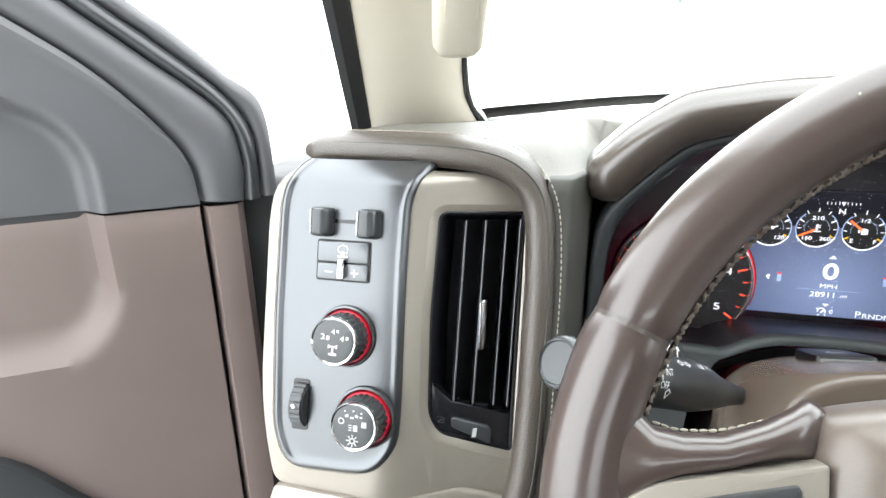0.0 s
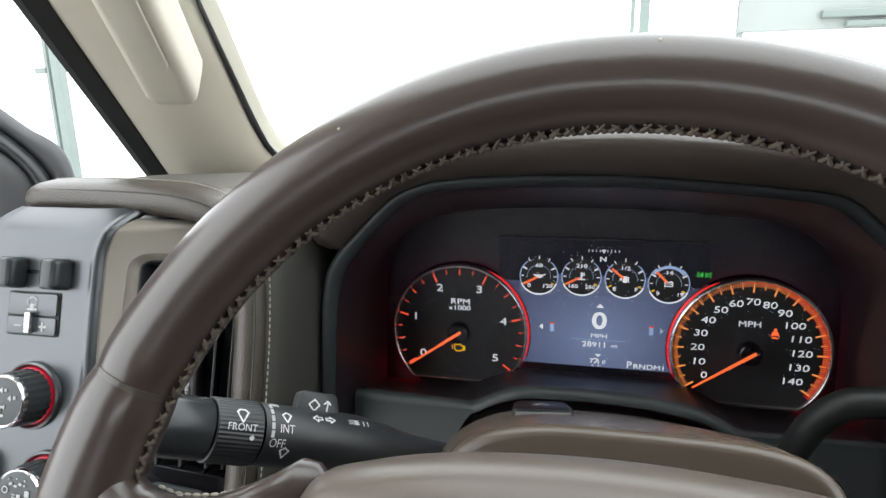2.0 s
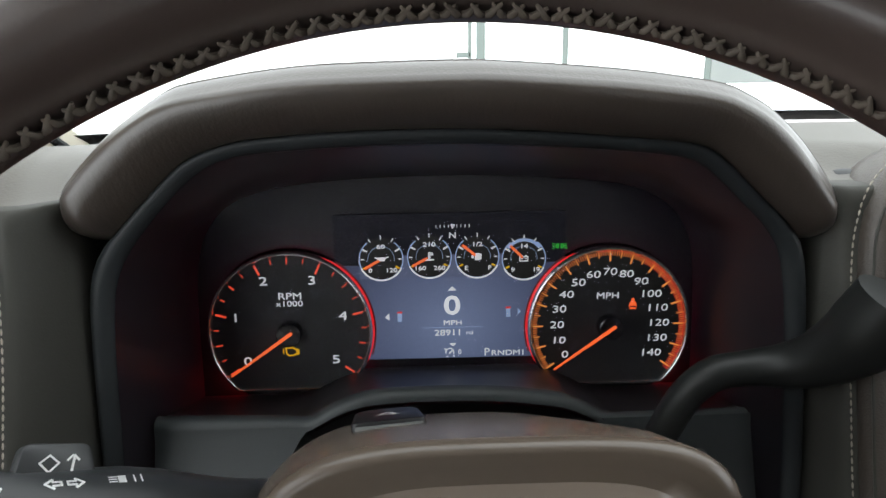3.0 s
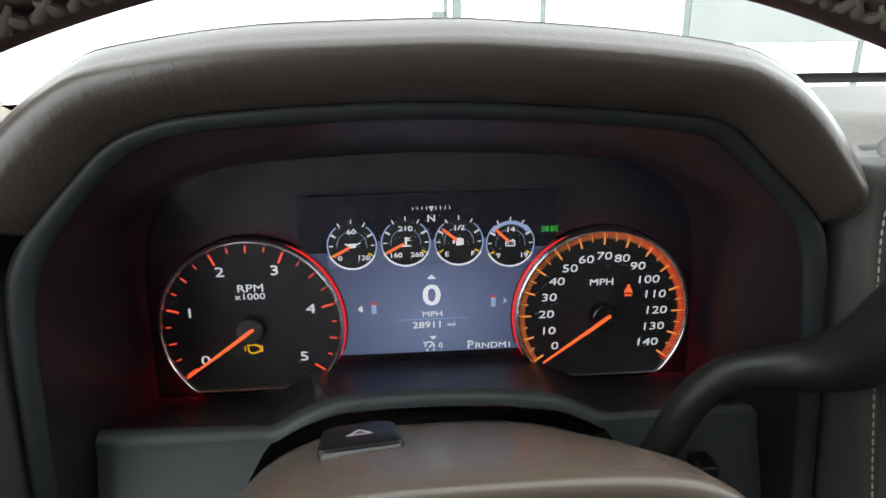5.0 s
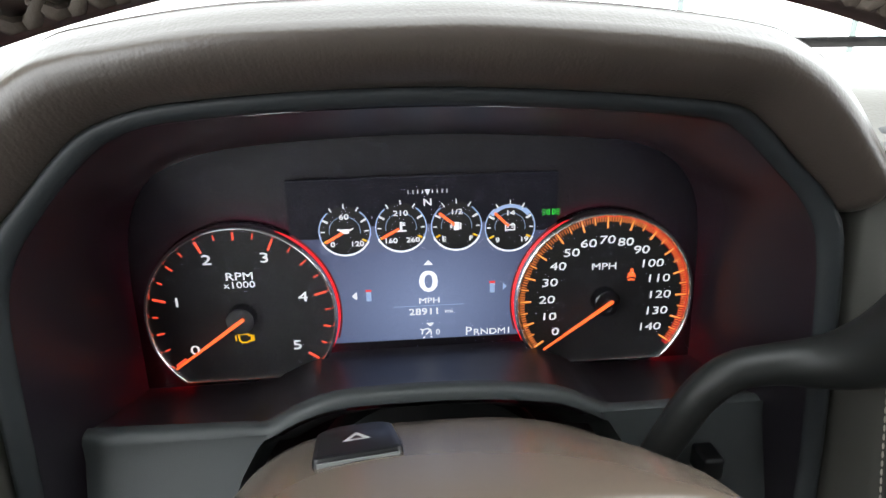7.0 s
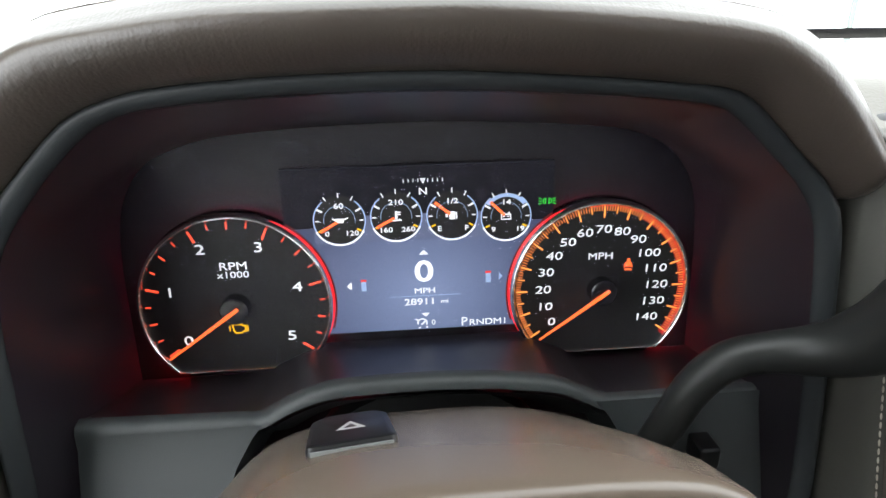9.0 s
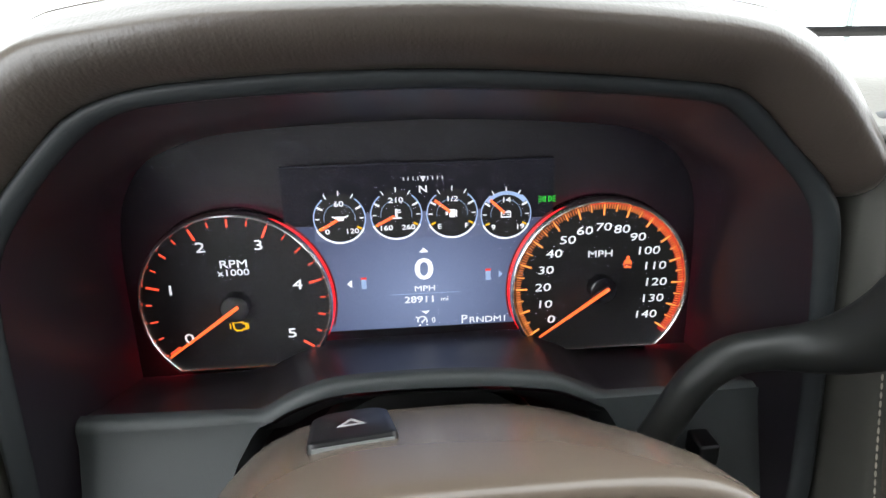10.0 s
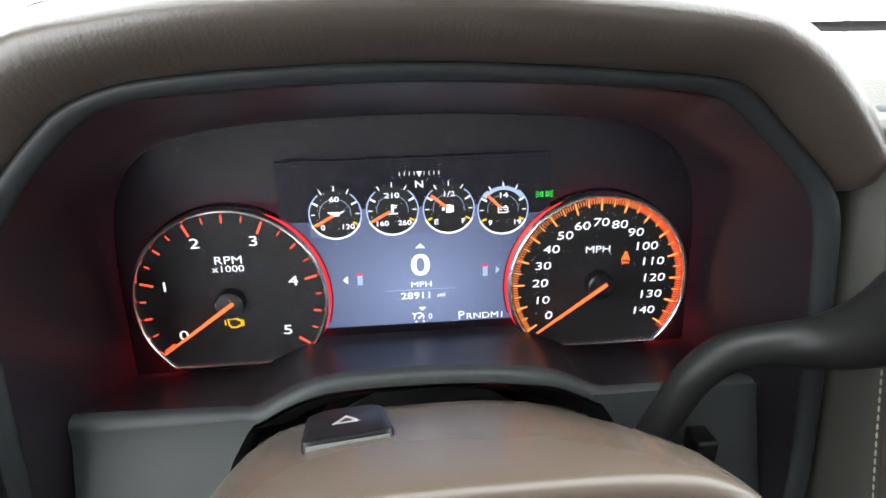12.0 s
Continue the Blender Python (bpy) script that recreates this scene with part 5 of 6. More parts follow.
on_display("speed_value", lettering("0", 0.0205, S, 0.0010, 0.0122, 1.25, T, bold=0.014), white, "large white zero")
on_display("unit", lettering("MPH", 0.0056, S, 0.0012, -0.0008, 1.25, T), white)
on_display("odometer", lettering("28911", 0.0066, S, -0.0022, -0.0086, 1.25, T, bold=0.006), white)
on_display("odometer_unit", lettering("mi", 0.0045, S, 0.0138, -0.0088, 1.2, T), white)
on_display("rule", bars([(0.001, -0.0043, 0.046, 0.0002, 0)], S, 0, T), M["blue_glow"])
on_display("cruise_value", lettering("0", 0.0056, S, 0.0062, -0.0240, 1.0, T), white)
on_display("cruise_icon", ring_band(-0.0012, -0.0240, 0.0026, 0.0034, S, T, T, -30, 200, 24), white, "white cruise symbol")
on_display("cruise_icon", bars([(-0.0002, -0.0238, 0.0042, 0.0009, 45), (-0.0046, -0.0216, 0.0018, 0.0008, -30), (-0.0030, -0.0274, 0.0014, 0.0007, 30), (0.0018, -0.0272, 0.0014, 0.0007, -30)], S, 0, T), white, "white cruise symbol")
on_display("gear_letter", lettering("P", 0.0086, S, 0.0265, -0.0247, 1.05, T), white)
on_display("gear_letters", lettering("RNDM1", 0.0062, S, 0.0425, -0.0255, 1.22, T), white)
on_display("compass_letter", lettering("N", 0.0062, S, 0.0020, 0.0662, 1.2, T, bold=0.012), white)
tri_up = lambda x, z, w, h: loft([[S @ Vector((a, b, d)) for a, b in ((x - w / 2, z), (x + w / 2, z), (x, z + h))] for d in (0.0, T)])
on_display("compass_pointer", tri_up(0.0022, 0.0745, 0.0034, -0.0034), white)
on_display("compass_scale", bars([(0.0022 + k * 0.0030, 0.0733, 0.0004, 0.0022, 0) for k in (-4, -3, -2, -1, 1, 2, 3, 4)], S, 0, T), white)
on_display("arrow", tri_up(0.0012, 0.0245, 0.0058, 0.0030), white)
on_display("arrow", tri_up(0.0012, -0.0170, 0.0050, -0.0024), white)
on_display("arrow", loft([[S @ Vector((a, b, d)) for a, b in ((-0.0485, 0.0048), (-0.0455, 0.0022), (-0.0455, 0.0074))] for d in (0.0, T)]), white)
on_display("arrow", loft([[S @ Vector((a, b, d)) for a, b in ((0.0520, 0.0070), (0.0495, 0.0044), (0.0495, 0.0096))] for d in (0.0, T)]), M["blue_glow"])
for x, z in ((-0.0378, 0.0050), (0.0425, 0.0070)):
    on_display("level_bar", bars([(x, z - 0.0008, 0.0032, 0.0066, 0)], S, 0, T), M["blue_glow"])
    on_display("level_cap", bars([(x, z + 0.0032, 0.0036, 0.0012, 0)], S, 0, T), M["red_glow"])
for side in (-1, 1):
    x0 = 0.0800 + side * 0.0011
    on_display("lamp_icon", ring_band(x0, 0.0568, 0.0013, 0.0019, S, T, T, -90 if side > 0 else 90, 90 if side > 0 else 270, 16), M["green_glow"], "green parking lamp symbol")
    on_display("lamp_icon", bars([(x0, 0.0568, 0.0006, 0.0037, 0)] + [(x0 + side * 0.0034, 0.0568 + 0.0016 * k, 0.0020, 0.0005, side * 22 * k) for k in (-1, 0, 1)], S, 0.0002, T), M["green_glow"], "green parking lamp symbol")

# ---- leather hood over the cluster ----
hood = thing("cluster_hood", (0, -0.05, 0.09), "padded brown leather hood over the instrument cluster", "hood")
FOOT = even([(-0.1800, 0.0850), (-0.166, 0.1018), (-0.1395, 0.1275), (-0.128, 0.1352), (-0.1165, 0.1393), (-0.100, 0.1428), (-0.0566, 0.1458), (0.0, 0.1465), (0.053, 0.1437), (0.100, 0.1395), (0.122, 0.1362), (0.134, 0.1292), (0.152, 0.1125), (0.1718, 0.0942), (0.1825, 0.0775)], 90)
CREST = even([(-0.1945, 0.1060), (-0.1864, 0.1179), (-0.174, 0.131), (-0.159, 0.1436), (-0.145, 0.153), (-0.130, 0.1600), (-0.1054, 0.1643), (-0.079, 0.1677), (-0.054, 0.1690), (0.0, 0.1700), (0.024, 0.1694), (0.070, 0.1661), (0.1055, 0.1624), (0.1235, 0.1592), (0.1320, 0.1562), (0.146, 0.149), (0.1605, 0.1372), (0.1766, 0.1187), (0.1945, 0.0965)], 90)
TOPLINE = even([(-0.2010, 0.1110), (-0.1955, 0.1180), (-0.182, 0.132), (-0.166, 0.1468), (-0.151, 0.1572), (-0.1372, 0.1655), (-0.1285, 0.1686), (-0.107, 0.1722), (-0.082, 0.1753), (-0.055, 0.1770), (0.0, 0.1780), (0.026, 0.1770), (0.076, 0.1732), (0.112, 0.1687), (0.131, 0.1652), (0.140, 0.1617), (0.155, 0.1535), (0.171, 0.1400), (0.184, 0.1255), (0.2015, 0.1030)], 90)
CREST_Y, TOP_Y = -0.1165, -0.1005
rings = []
for i in range(90):
    f, c, t = (Vector((p[0], y, p[1])) for p, y in ((FOOT[i], -0.105), (CREST[i], CREST_Y), (TOPLINE[i], TOP_Y)))
    bow = 0.006 * (1 - min(1, abs(c.x) / 0.19) ** 2)
    c.y -= bow
    t.y -= bow
    up = (t - f).normalized()
    inward = Vector((-f.x * 0.25, 0, -1)).normalized() * 0.004
    ring = [f + inward + Vector((0, 0.016, 0)), f + inward * 0.4 + Vector((0, 0.004, 0)), f + Vector((0, -0.0012, 0)),
            f.lerp(c, 0.14) + Vector((0, -0.0048, 0)), f.lerp(c, 0.32) + Vector((0, -0.0074, 0)), f.lerp(c, 0.52) + Vector((0, -0.0084, 0)), f.lerp(c, 0.70) + Vector((0, -0.0076, 0)), f.lerp(c, 0.86) + Vector((0, -0.0052, 0)), c + Vector((0, -0.0016, 0)) - up * 0.0003,
            c.lerp(t, 0.10) + up * 0.0004, c.lerp(t, 0.28) + up * 0.0010, c.lerp(t, 0.50) + up * 0.0012, c.lerp(t, 0.74) + up * 0.0009, c.lerp(t, 0.94) + up * 0.0002, t - up * 0.0008,
            t + up * 0.0001 + Vector((0, 0.002, 0.0002)), t + Vector((0, 0.010, 0.0010)), t + Vector((0, 0.035, 0.0004)), t + Vector((0, 0.075, -0.008)), t + Vector((0, 0.12, -0.030)), t + Vector((0, 0.15, -0.052)), f + Vector((0, 0.10, -0.02))]
    e = min(i, 89 - i)
    k = math.sqrt(min(1.0, (e + 0.4) / 3.5))
    mid = f.lerp(c, 0.62).lerp(t, 0.30) + Vector((0, 0.012, 0))
    rings.append([p if j > 14 and e > 3 else mid + (p - mid) * k for j, p in enumerate(ring)])
part("leather_cover", loft(rings), M["leather"], hood, smooth=70)
part("seam", tube([r[14] + Vector((0, 0, 0.0002)) for r in rings[4:-4]], 0.0009, 6), M["rim_leather"], hood, "fine dark seam")

# ---- steering column ----
column = thing("steering_column", (0, -0.12, -0.12), "brown plastic steering column cover with a black hazard switch", "steering column")


def column_ring(y, top, a, n=56, drop=0.115):
    """Cross-section of the cover: rounder at its far end, squarer and wider on its right at the crest."""
    ring = []
    zc, w = top - drop / 2, min(max((-0.115 - y) / 0.0855, 0), 1)
    for k in range(n):
        t = 2 * math.pi * k / n
        c, s = math.cos(t), math.sin(t)
        p, wide = (2.4 + 2.1 * w, 0.92 + 0.14 * w) if c > 0 else (3.2 - 0.1 * w, 0.92 + 0.06 * w)
        x = a * wide * math.copysign(abs(c) ** (2 / p), c)
        z = zc + drop / 2 * math.copysign(abs(s) ** (2 / p), s)
        ring.append(Vector((x + 0.004, y + 0.28 * (z - top), z)))
    return ring


steps = [(-0.085, -0.022, 0.100), (-0.097, -0.012, 0.106), (-0.106, -0.0055, 0.109), (-0.115, -0.001, 0.1105), (-0.14, 0.0105, 0.109), (-0.17, 0.0245, 0.103), (-0.193, 0.0335, 0.096), (-0.2005, 0.0362, 0.0935),
         (-0.2045, 0.0362, 0.0915), (-0.2064, 0.0335, 0.0880), (-0.2076, 0.0290, 0.083), (-0.2100, 0.024, 0.078), (-0.225, 0.024, 0.072), (-0.25, 0.026, 0.066), (-0.285, 0.036, 0.062)]
part("shroud", loft([column_ring(*s) for s in steps]), M["shroud"], column, smooth=60)

def shroud_top(y):
    return -0.001 + (-0.115 - y) * 0.463


HZ = Matrix.Translation((-0.0365, -0.137, shroud_top(-0.137) + 0.0004)) @ Matrix.Rotation(radians(6), 4, "Z") @ Matrix.Rotation(radians(-21), 4, "X") @ Matrix.Rotation(radians(-1), 4, "Y")
switch = part("hazard_switch", plate(rounded([(-0.0175, -0.0195), (0.0175, -0.0195), (0.0160, 0.014), (0.0100, 0.019), (-0.0100, 0.019), (-0.0165, 0.014)], 0.004), HZ, -0.012, 0.0028, 0.0020), M["switch"], column, "black hazard switch")
# paler than the black switch: the light on its front is in the colour
ff = part("front_face", box((0, 0, 0), (1, 1, 1), 0.06), M["lit_switch_edge"], column, "front edge of the switch, lit look painted grey")
ff.matrix_local = Matrix.Translation(-WHERE[column]) @ HZ @ Matrix.Translation((0.0, -0.0196, -0.0006)) @ Matrix.Diagonal((0.0310, 0.0016, 0.0028, 1))
part("switch_well", plate(rounded([(-0.0190, -0.0205), (0.0190, -0.0205), (0.0170, 0.016), (-0.0170, 0.016)], 0.005), HZ, -0.012, -0.0035), M["rubber"], column, "dark switch well")
tri_o = [(0.0060, -0.0048), (-0.0060, -0.0048), (0.0, 0.0055)]
tri_i = [(0.0029, -0.0029), (-0.0029, -0.0029), (0.0, 0.0021)]
bm = bmesh.new()
va = [bm.verts.new(HZ @ Vector((x, y, 0.0029))) for x, y in tri_o]
vb = [bm.verts.new(HZ @ Vector((x, y, 0.0029))) for x, y in tri_i]
for i in range(3):
    bm.faces.new((va[i], va[(i + 1) % 3], vb[(i + 1) % 3], vb[i]))
part("hazard_mark", bm, M["print"], switch, "white triangle", smooth=0)
part("side_screw_cap", box((0.132, -0.110, -0.052), (0.143, -0.095, -0.039), 0.002), M["switch"], column, "black plug housing")

# ---- wiper and turn stalk ----
stalk = thing("wiper_stalk", (-0.085, -0.15, -0.01), "black plastic wiper and turn-signal stalk with white symbols", "control stalk")
A, B = Vector((-0.083, -0.153, -0.016)), Vector((-0.198, -0.284, 0.066))
ax = (B - A).normalized()
lengthways = (B - A).length
up0 = Vector((0, -0.45, 0.9))
vv = (up0 - up0.dot(ax) * ax).normalized()
ww = ax.cross(vv)


def stalk_ring(s, r, flat=1.0, n=32, rib=0.0):
    return [A + ax * s + (r + (rib if k % 2 else 0)) * (math.cos(2 * math.pi * k / n) * ww + flat * math.sin(2 * math.pi * k / n) * vv) for k in range(n)]


L = lengthways
part("root", loft([stalk_ring(s, r, f) for s, r, f in ((-0.012, 0.0056, 0.60), (0.0, 0.0060, 0.60), (0.02, 0.0072, 0.64), (0.035, 0.0088, 0.70), (0.050, 0.0110, 0.80), (0.065, 0.0131, 0.93), (0.080, 0.0142, 1.0), (0.10, 0.0142, 1.0), (L - 0.0605, 0.0142, 1.0), (L - 0.0590, 0.0138, 1.0))]), M["plastic"], stalk, "black tapered arm", smooth=50)
part("knurled_ring", loft([stalk_ring(s, r, 1.0, 96, 0.00025) for s, r in ((L - 0.0580, 0.0136), (L - 0.0575, 0.0141), (L - 0.0375, 0.0138), (L - 0.0370, 0.0132))]), M["plastic"], stalk, "ribbed turning ring", smooth=20)
part("end_knob", loft([stalk_ring(s, r) for s, r in ((L - 0.0363, 0.0128), (L - 0.0355, 0.0134), (L - 0.006, 0.0126), (L - 0.002, 0.0120), (L, 0.0104), (L + 0.0003, 0.0098), (L - 0.0006, 0.0092), (L - 0.0004, 0.0))][:-1]), M["knob"], stalk, "dark grey end button", smooth=50)


def on_stalk(bm, around, along, r):
    """Wraps flat marks round the stalk: x runs along it towards the root, y round it."""
    for v in bm.verts:
        a = around + v.co.y / r
        p = A + ax * (along - v.co.x) + (r + 0.0003) * (math.cos(a) * facing + math.sin(a) * rising)
        v.co = p
    return bm


facing = (Vector((0.25, -0.75, 0.6)) - Vector((0.25, -0.75, 0.6)).dot(ax) * ax).normalized()
rising = ax.cross(facing)
if rising.z < 0:
    rising = -rising
I4 = Matrix.Identity(4)
part("word", on_stalk(lettering("FRONT", 0.0044, I4, 0, 0, 0.95, 0), 0.02, L - 0.0475, 0.0141), M["bright_print"], stalk, smooth=0)
part("word", on_stalk(lettering("INT", 0.0054, I4, 0, 0, 0.85, 0), 0.10, L - 0.0690, 0.0142), M["bright_print"], stalk, smooth=0)
part("word", on_stalk(lettering("OFF", 0.0054, I4, 0, 0, 0.85, 0), -0.36, L - 0.0650, 0.0142), M["bright_print"], stalk, smooth=0)
flat_m = Matrix.Identity(4)
part("wiper_mark", on_stalk(stroke([(-0.0026, 0.002), (-0.0012, 0.0032), (0.0012, 0.0032), (0.0026, 0.002), (0.0, -0.0026), (-0.0026, 0.002)], flat_m, 0.0008, 0), 0.36, L - 0.0475, 0.0141), M["bright_print"], stalk, "white wiper symbol", smooth=0)
part("wiper_mark", on_stalk(stroke([(-0.0022, 0.0016), (0.0, 0.003), (0.0022, 0.0016), (0.0, -0.002), (-0.0022, 0.0016)], flat_m, 0.0008, 0), 0.46, L - 0.0690, 0.0142), M["bright_print"], stalk, "white wiper symbol", smooth=0)
part("wiper_mark", on_stalk(stroke([(-0.0022, 0.0016), (0.0, 0.003), (0.0022, 0.0016), (0.0, -0.002), (-0.0022, 0.0016)], flat_m, 0.0008, 0), -0.68, L - 0.0695, 0.0142), M["bright_print"], stalk, "white wiper symbol", smooth=0)
for bar in [(0, k * 0.0036, 0.0016, 0.0030, 0) for k in (-2, -1, 0, 1, 2)] + [(0.0026, 0.0088, 0.0042, 0.0024, 0)]:
    part("scale_bar", on_stalk(bars([bar], flat_m, 0, 0), 0.42, L - 0.0620, 0.0142), M["bright_print"], stalk, "white scale bar", smooth=0)
part("arrow_mark", on_stalk(bars([(0, 0, 0.002, 0.002, 45)], flat_m, 0, 0), -0.26, L - 0.0525, 0.0141), M["bright_print"], stalk, "white pointer", smooth=0)
part("turn_mark", on_stalk(stroke([(-0.007, 0.0), (-0.0045, 0.0018), (-0.0045, 0.0007), (-0.002, 0.0007), (-0.002, -0.0007), (-0.0045, -0.0007), (-0.0045, -0.0018), (-0.007, 0.0)], flat_m, 0.0008, 0), 0.62, L - 0.0905, 0.0140), M["bright_print"], stalk, "white turn arrows", smooth=0)
part("turn_mark", on_stalk(stroke([(0.005, 0.0), (0.0025, 0.0018), (0.0025, 0.0007), (0.0, 0.0007), (0.0, -0.0007), (0.0025, -0.0007), (0.0025, -0.0018), (0.005, 0.0)], flat_m, 0.0008, 0), 0.62, L - 0.0905, 0.0140), M["bright_print"], stalk, "white turn arrows", smooth=0)
part("beam_mark", on_stalk(bars([(-0.004, k * 0.0010, 0.003, 0.0005, 0) for k in (-1, 0, 1)] + [(-0.0008, 0, 0.0028, 0.0030, 0), (0.0036, 0, 0.0006, 0.0032, 0), (0.0062, 0, 0.0006, 0.0032, 0)], flat_m, 0, 0), 0.62, L - 0.1090, 0.0143), M["bright_print"], stalk, "white headlamp symbol", smooth=0)
pd = basis(A + ax * (L - 0.0895) + facing * 0.004 + rising * 0.0145, -ax, rising)
paddle = part("washer_paddle", plate(rounded([(-0.0135, -0.006), (0.0135, -0.006), (0.0100, 0.0075), (-0.0110, 0.0075)], 0.003), pd, -0.003, 0.002, 0.001), M["plastic"], stalk, "black washer paddle")
part("washer_mark", stroke([(-0.006, 0.001), (-0.003, 0.0035), (0.0, 0.001), (-0.003, -0.002), (-0.006, 0.001)], pd, 0.0006, 0.0023), M["bright_print"], paddle, "white washer symbol", smooth=0)
part("washer_mark", bars([(0.0045, 0.0005, 0.0008, 0.0058, -8), (0.0035, 0.0026, 0.0026, 0.0007, 45), (0.0056, 0.0026, 0.0026, 0.0007, -45)], pd, 0.002, 0.0023), M["bright_print"], paddle, "white arrow", smooth=0)

# ---- gear selector ----
lever = thing("gear_lever", (0.10, -0.12, -0.03), "black column gear lever with a thick bent handle", "gear lever")
pts = spline([(0.099, -0.112, -0.046), (0.110, -0.114, -0.020), (0.120, -0.116, 0.003), (0.133, -0.118, 0.0165), (0.150, -0.120, 0.0205), (0.164, -0.125, 0.0235), (0.174, -0.132, 0.0290), (0.182, -0.140, 0.0385), (0.188, -0.148, 0.051), (0.194, -0.155, 0.068)], 48)
rad = [0.0080 + 0.0012 * min(1, i / 20) + 0.0088 * min(1, max(0, (i - 20) / 22)) ** 1.2 for i in range(48)]
part("arm", tube([Vector(p) + Vector((-0.001, 0, 0.0022)) for p in pts], rad, 20), M["lever"], lever, smooth=60)
part("boot", tube([(0.089, -0.108, -0.060), (0.101, -0.112, -0.043), (0.108, -0.113, -0.034)], [0.016, 0.0125, 0.0095], 20), M["rubber"], lever, "black rubber boot")

# ---- steering wheel ----
TAU = radians(24.9)
WM = basis((-0.0062, -0.3283, 0.0315), (1, 0, 0), (0, math.sin(TAU), math.cos(TAU)))
wheel = thing("steering_wheel", (-0.005, -0.334, -0.14), "brown leather-wrapped steering wheel with champagne spoke trim", "steering wheel")
R, r = 0.1774, 0.0150


def rim_point(deg, phi, rr=r, ra=1.0):
    """deg: anticlockwise from the right; phi: round the rim, 0 outwards, 90 to the driver."""
    c, s = math.cos(radians(deg)), math.sin(radians(deg))
    q = R + ra * rr * math.cos(radians(phi))
    return WM @ Vector((q * c, q * s, rr * math.sin(radians(phi))))


def rim_arc(a0, a1, n, grow=1.0):
    rings = []
    for i in range(n + 1):
        a = a0 + (a1 - a0) * i / n
        edge = min(i, n - i)
        k = grow * (0.93 + 0.07 * min(1, edge / 1.5))
        crown = 0.03 * math.exp(-((a - 90) / 32) ** 2)
        rings.append([rim_point(a, 360 * j / 28, r * k, 1.05 + 0.01 * math.cos(radians(360 * j / 28)) + crown * max(0.0, -math.cos(radians(360 * j / 28)))) for j in range(28)])
    return loft(rings)


SEAM = 22.6
part("rim_top", rim_arc(SEAM + 0.25, 180 - SEAM - 0.25, 110), M["rim_leather"], wheel, "smooth brown leather, shiny from wear", smooth=60)
part("rim_bottom", rim_arc(180 - SEAM + 0.25, 360 + SEAM - 0.25, 150, 1.03), M["rim_leather"], wheel, "smooth brown leather, shiny from wear", smooth=60)
for a in (SEAM, 180 - SEAM):
    part("seam", loft([[rim_point(b, 360 * j / 28, r * 0.955, 1.06) for j in range(28)] for b in (a - 0.4, a + 0.4)]), M["leather"], wheel, "leather joint")


for deg, phi, size in ((87.4, 60, 0.0008), (121.0, 74, 0.0005)):
    spot = rim_point(deg, phi, r * 1.012, 1.05)
    face = (spot - rim_point(deg, phi, r * 0.5, 1.05)).normalized()
    u = face.orthogonal().normalized()
    v = face.cross(u)
    part("scuff", loft([[spot + face * h + (u * math.cos(k * 0.7854) * (1.0 + 0.4 * (k % 3)) + v * math.sin(k * 0.7854)) * size * q for k in range(8)] for h, q in ((-0.0002, 1.0), (0.0001, 0.7))]), M["thread"], wheel, "small pale scuff")


def lacing(a0, a1, name, mat, phi0):
    """Cross-stitched seam on the inner side of the rim: short fat threads over a sunk joint."""
    bm = bmesh.new()
    pitch = 1.7
    n = int((a1 - a0) / pitch)
    rnd = random.Random(4)
    for i in range(n):
        a = a0 + (a1 - a0) * i / n
        fat = 0.03 * math.exp(-((a - 90) / 32) ** 2)
        for sgn, lead in ((-1, 0.0), (1, 0.5)):
            reach = 7.0 + rnd.uniform(-1.5, 1.5)
            p = rim_point(a + pitch * lead + rnd.uniform(-0.1, 0.1), phi0 - sgn * reach, r * (1.020 + fat), 1.05)
            q = rim_point(a + pitch * (lead + 0.95) + rnd.uniform(-0.15, 0.15), phi0 + sgn * reach, r * (1.020 + fat), 1.05)
            m = rim_point(a + pitch * (lead + 0.5), phi0, r * (1.085 + fat), 1.05)
            e = (q - p).normalized()
            u = e.orthogonal().normalized()
            v = e.cross(u)
            loft([[c + rr * (math.cos(k * 1.0472) * u + math.sin(k * 1.0472) * v) for k in range(6)] for c, rr in ((p, 0.0004), (p.lerp(m, 0.55), 0.00085), (m, 0.00095), (q.lerp(m, 0.55), 0.00085), (q, 0.0004))], bm=bm)
    ob = part(name, bm, mat, wheel, "cross-stitched thread seam", smooth=60)
    tagged(ob, kind="stuff")


lacing(8, 172, "lacing", M["dark_thread"], 175)
lacing(186, 354, "lacing", M["dark_thread"], 175)


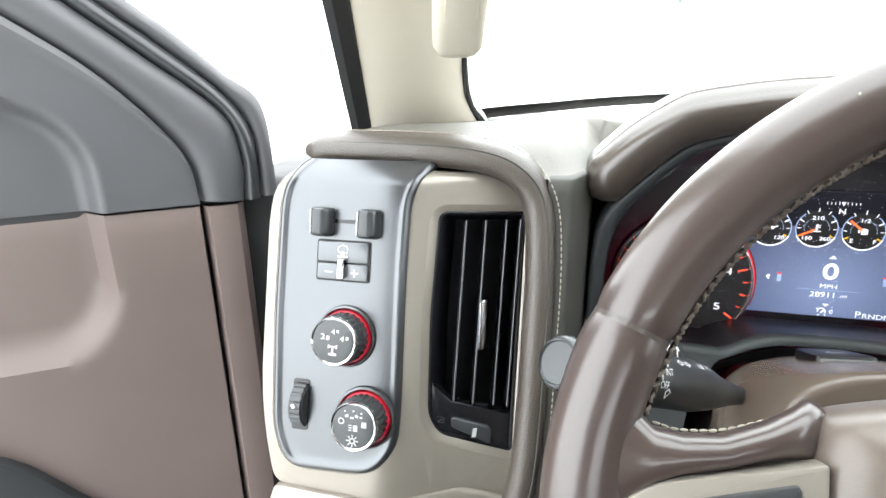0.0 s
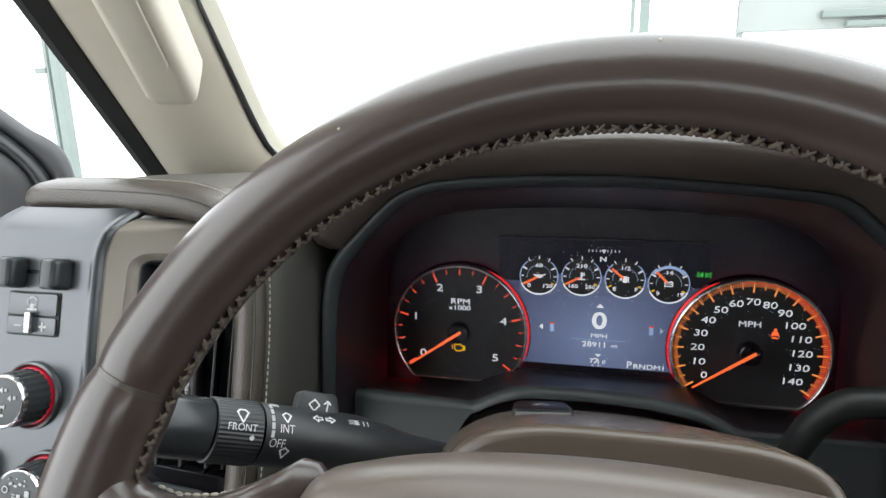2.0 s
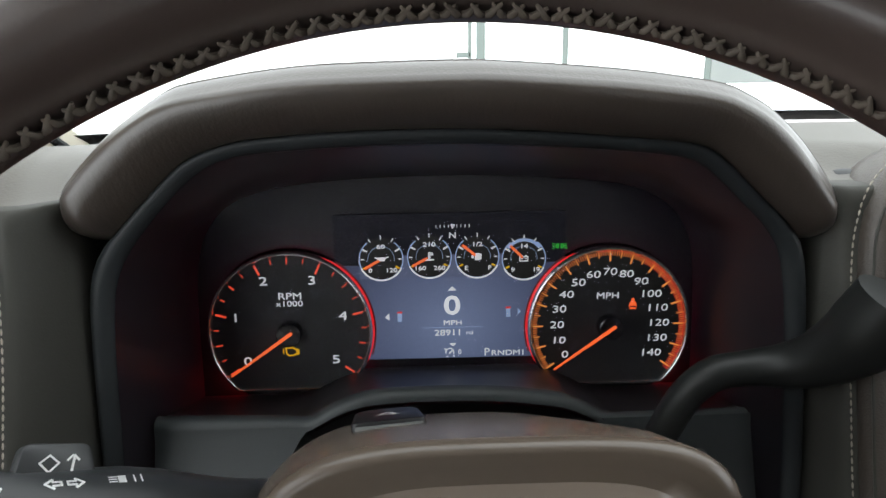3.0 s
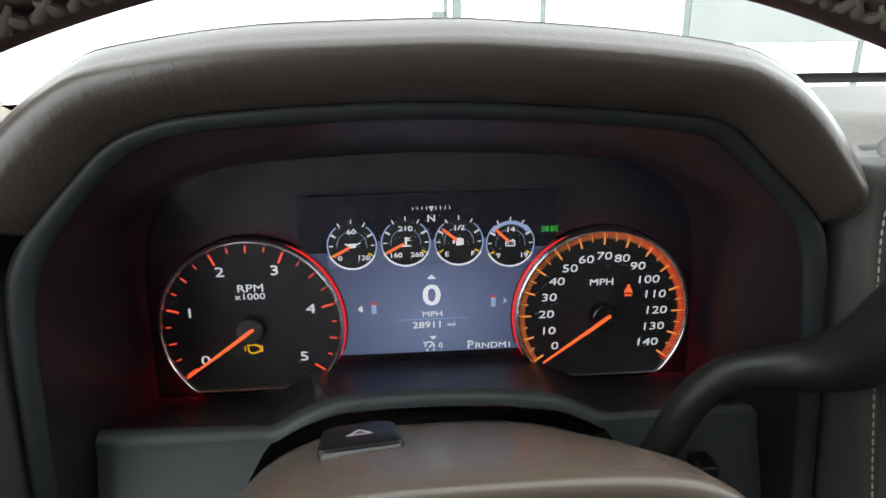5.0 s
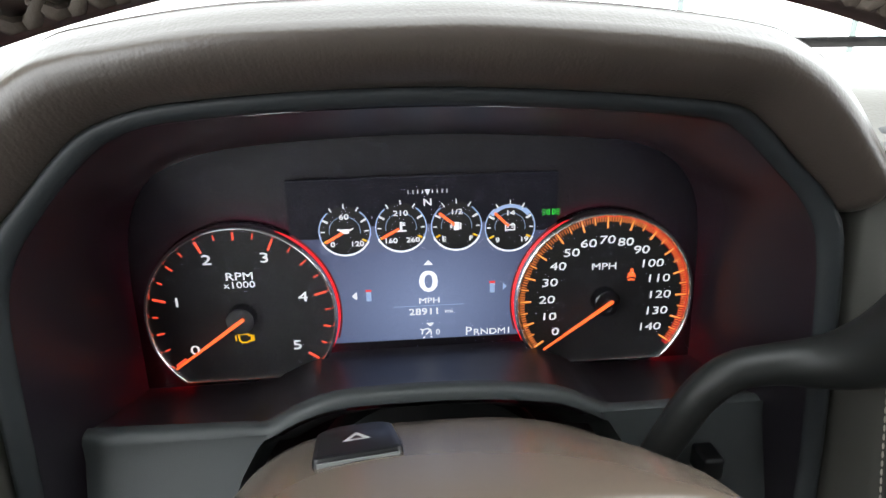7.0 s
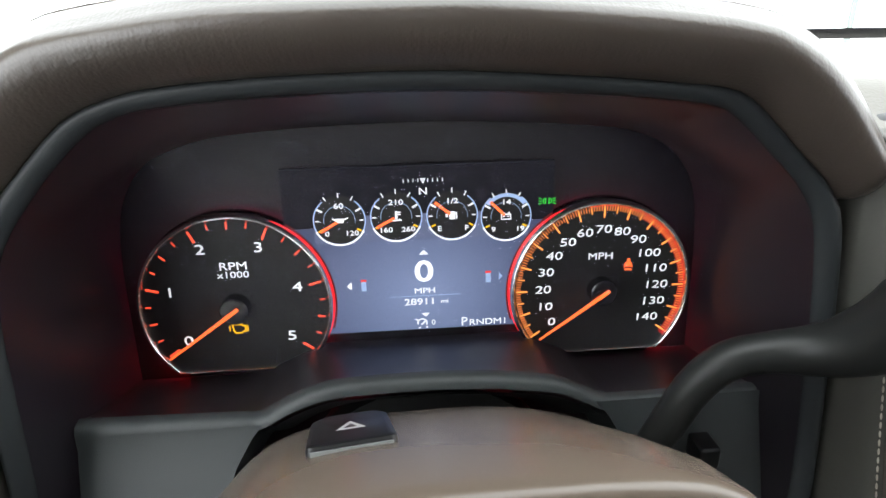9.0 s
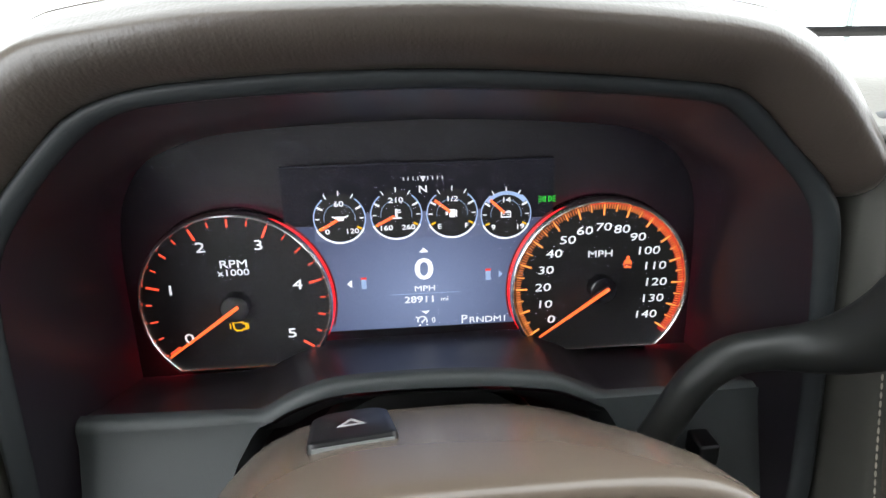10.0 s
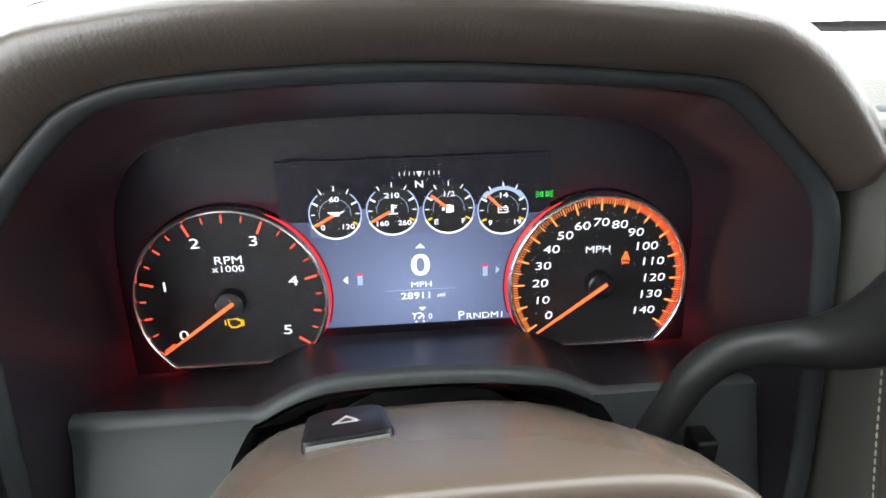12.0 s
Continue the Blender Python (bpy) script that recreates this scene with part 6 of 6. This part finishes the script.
def spoke(sign):
    rings = []
    for x, yt, yb, w0, w1 in ((-0.174, 0.060, -0.016, -0.010, 0.010), (-0.164, 0.042, 0.000, -0.011, 0.012), (-0.154, 0.0325, 0.010, -0.012, 0.012), (-0.144, 0.0310, 0.016, -0.012, 0.011), (-0.130, 0.0325, 0.0200, -0.012, 0.010), (-0.116, 0.0385, 0.025, -0.012, 0.009), (-0.107, 0.0435, 0.027, -0.013, 0.007), (-0.101, 0.0475, 0.026, -0.014, 0.003), (-0.096, 0.0465, 0.022, -0.014, -0.003), (-0.088, 0.037, 0.018, -0.014, -0.006)):
        cy, hy, cw, hw = (yt + yb) / 2, (yt - yb) / 2, (w0 + w1) / 2, (w1 - w0) / 2
        rings.append([WM @ Vector((-sign * x, cy + hy * math.copysign(abs(math.cos(t)) ** 0.92, math.cos(t)), cw + hw * math.copysign(abs(math.sin(t)) ** 0.92, math.sin(t)))) for t in (2 * math.pi * k / 28 for k in range(28))])
    part("spoke", loft(rings), M["rim_leather"], wheel, "leather-wrapped spoke", smooth=60)
    sx = -1 if sign < 0 else 1
    mir = lambda pts: [(sx * abs(x), y) for x, y in pts]
    trim = rounded(mir([(0.165, 0.006), (0.152, 0.0145), (0.098, 0.0285), (0.098, -0.060), (0.140, -0.066), (0.166, -0.040)]), [0.008, 0.006, 0.002, 0.004, 0.02, 0.02])
    part("spoke_trim", plate(trim, WM, -0.016, 0.0105, 0.0012), M["champagne"], wheel, "champagne metal-painted spoke trim")
    pad = rounded(mir([(0.149, 0.0080), (0.1065, 0.0212), (0.1065, -0.05), (0.149, -0.046)]), 0.003)
    sp = part("switch_pad", plate(pad, WM, -0.01, 0.0125, 0.0015), M["panel"], wheel, "dark grey switch pad")
    C = WM @ Matrix.Translation((sx * 0.127, -0.014, 0.0125))
    part("round_switch", loft([[C @ Vector((x, y, w)) for x, y in circle(q, 32)] for q, w in ((0.0165, 0), (0.0165, 0.0018), (0.015, 0.003), (0.0075, 0.0035), (0.007, 0.002))]), M["knob"], sp, "round rocker switch")
    part("switch_mark", bars([(0, 0.011, 0.003, 0.001, 0), (0.0, 0.0125, 0.001, 0.003, 0)], C, 0.0031, 0.0034), M["print"], sp, "white mark")


spoke(-1)
spoke(1)
top_stitch = [WM @ Vector((x, y, -0.006)) for x, y in ((-0.152, 0.0325), (-0.144, 0.0312), (-0.130, 0.0328), (-0.116, 0.0378), (-0.106, 0.0425), (-0.099, 0.0465))]
stitches(spline(top_stitch, 30), M["thread"], wheel, "spoke_stitching", 0.0034, 0.0030, 0.0006)
stitches(spline([Vector((-p.x - 0.01, p.y, p.z)) for p in top_stitch], 30), M["thread"], wheel, "spoke_stitching", 0.0034, 0.0030, 0.0006)

hub = []
O = rounded([(-0.094, -0.085), (0.094, -0.085), (0.103, 0.0), (0.100, 0.043), (0.060, 0.0535), (0.0, 0.0575), (-0.060, 0.0535), (-0.100, 0.043), (-0.103, 0.0)], [0.03, 0.03, 0.03, 0.012, 0.04, 0.04, 0.04, 0.012, 0.03], 6)
O = anticlockwise(O)
for k, w in ((0.955, -0.030), (0.985, -0.022), (1.0, -0.012), (0.996, -0.004), (0.978, 0.003), (0.935, 0.009), (0.85, 0.0135), (0.70, 0.017), (0.45, 0.019), (0.15, 0.0196)):
    hub.append([WM @ Vector((x * k, -0.012 + (y + 0.012) * k, w)) for x, y in O])
part("airbag_pad", loft(hub), M["airbag_skin"], wheel, "smooth brown airbag cover", smooth=60)
part("hub_back", loft([[WM @ Vector((x, y * 0.75 - 0.012, w)) for x, y in circle(q, 40)] for q, w in ((0.080, -0.03), (0.078, -0.05), (0.060, -0.085), (0.05, -0.11))]), M["plastic"], wheel, "dark rear hub cover")
lowspoke = [WM @ Vector((x, y, -0.004)) for x, y in ((0, -0.07), (0, -0.12), (0, -0.172))]
part("lower_spoke", tube(lowspoke, [0.05, 0.035, 0.045], 20, up=(0, -1, 0.4), flat=0.2), M["rim_leather"], wheel, "leather-wrapped lower spoke")
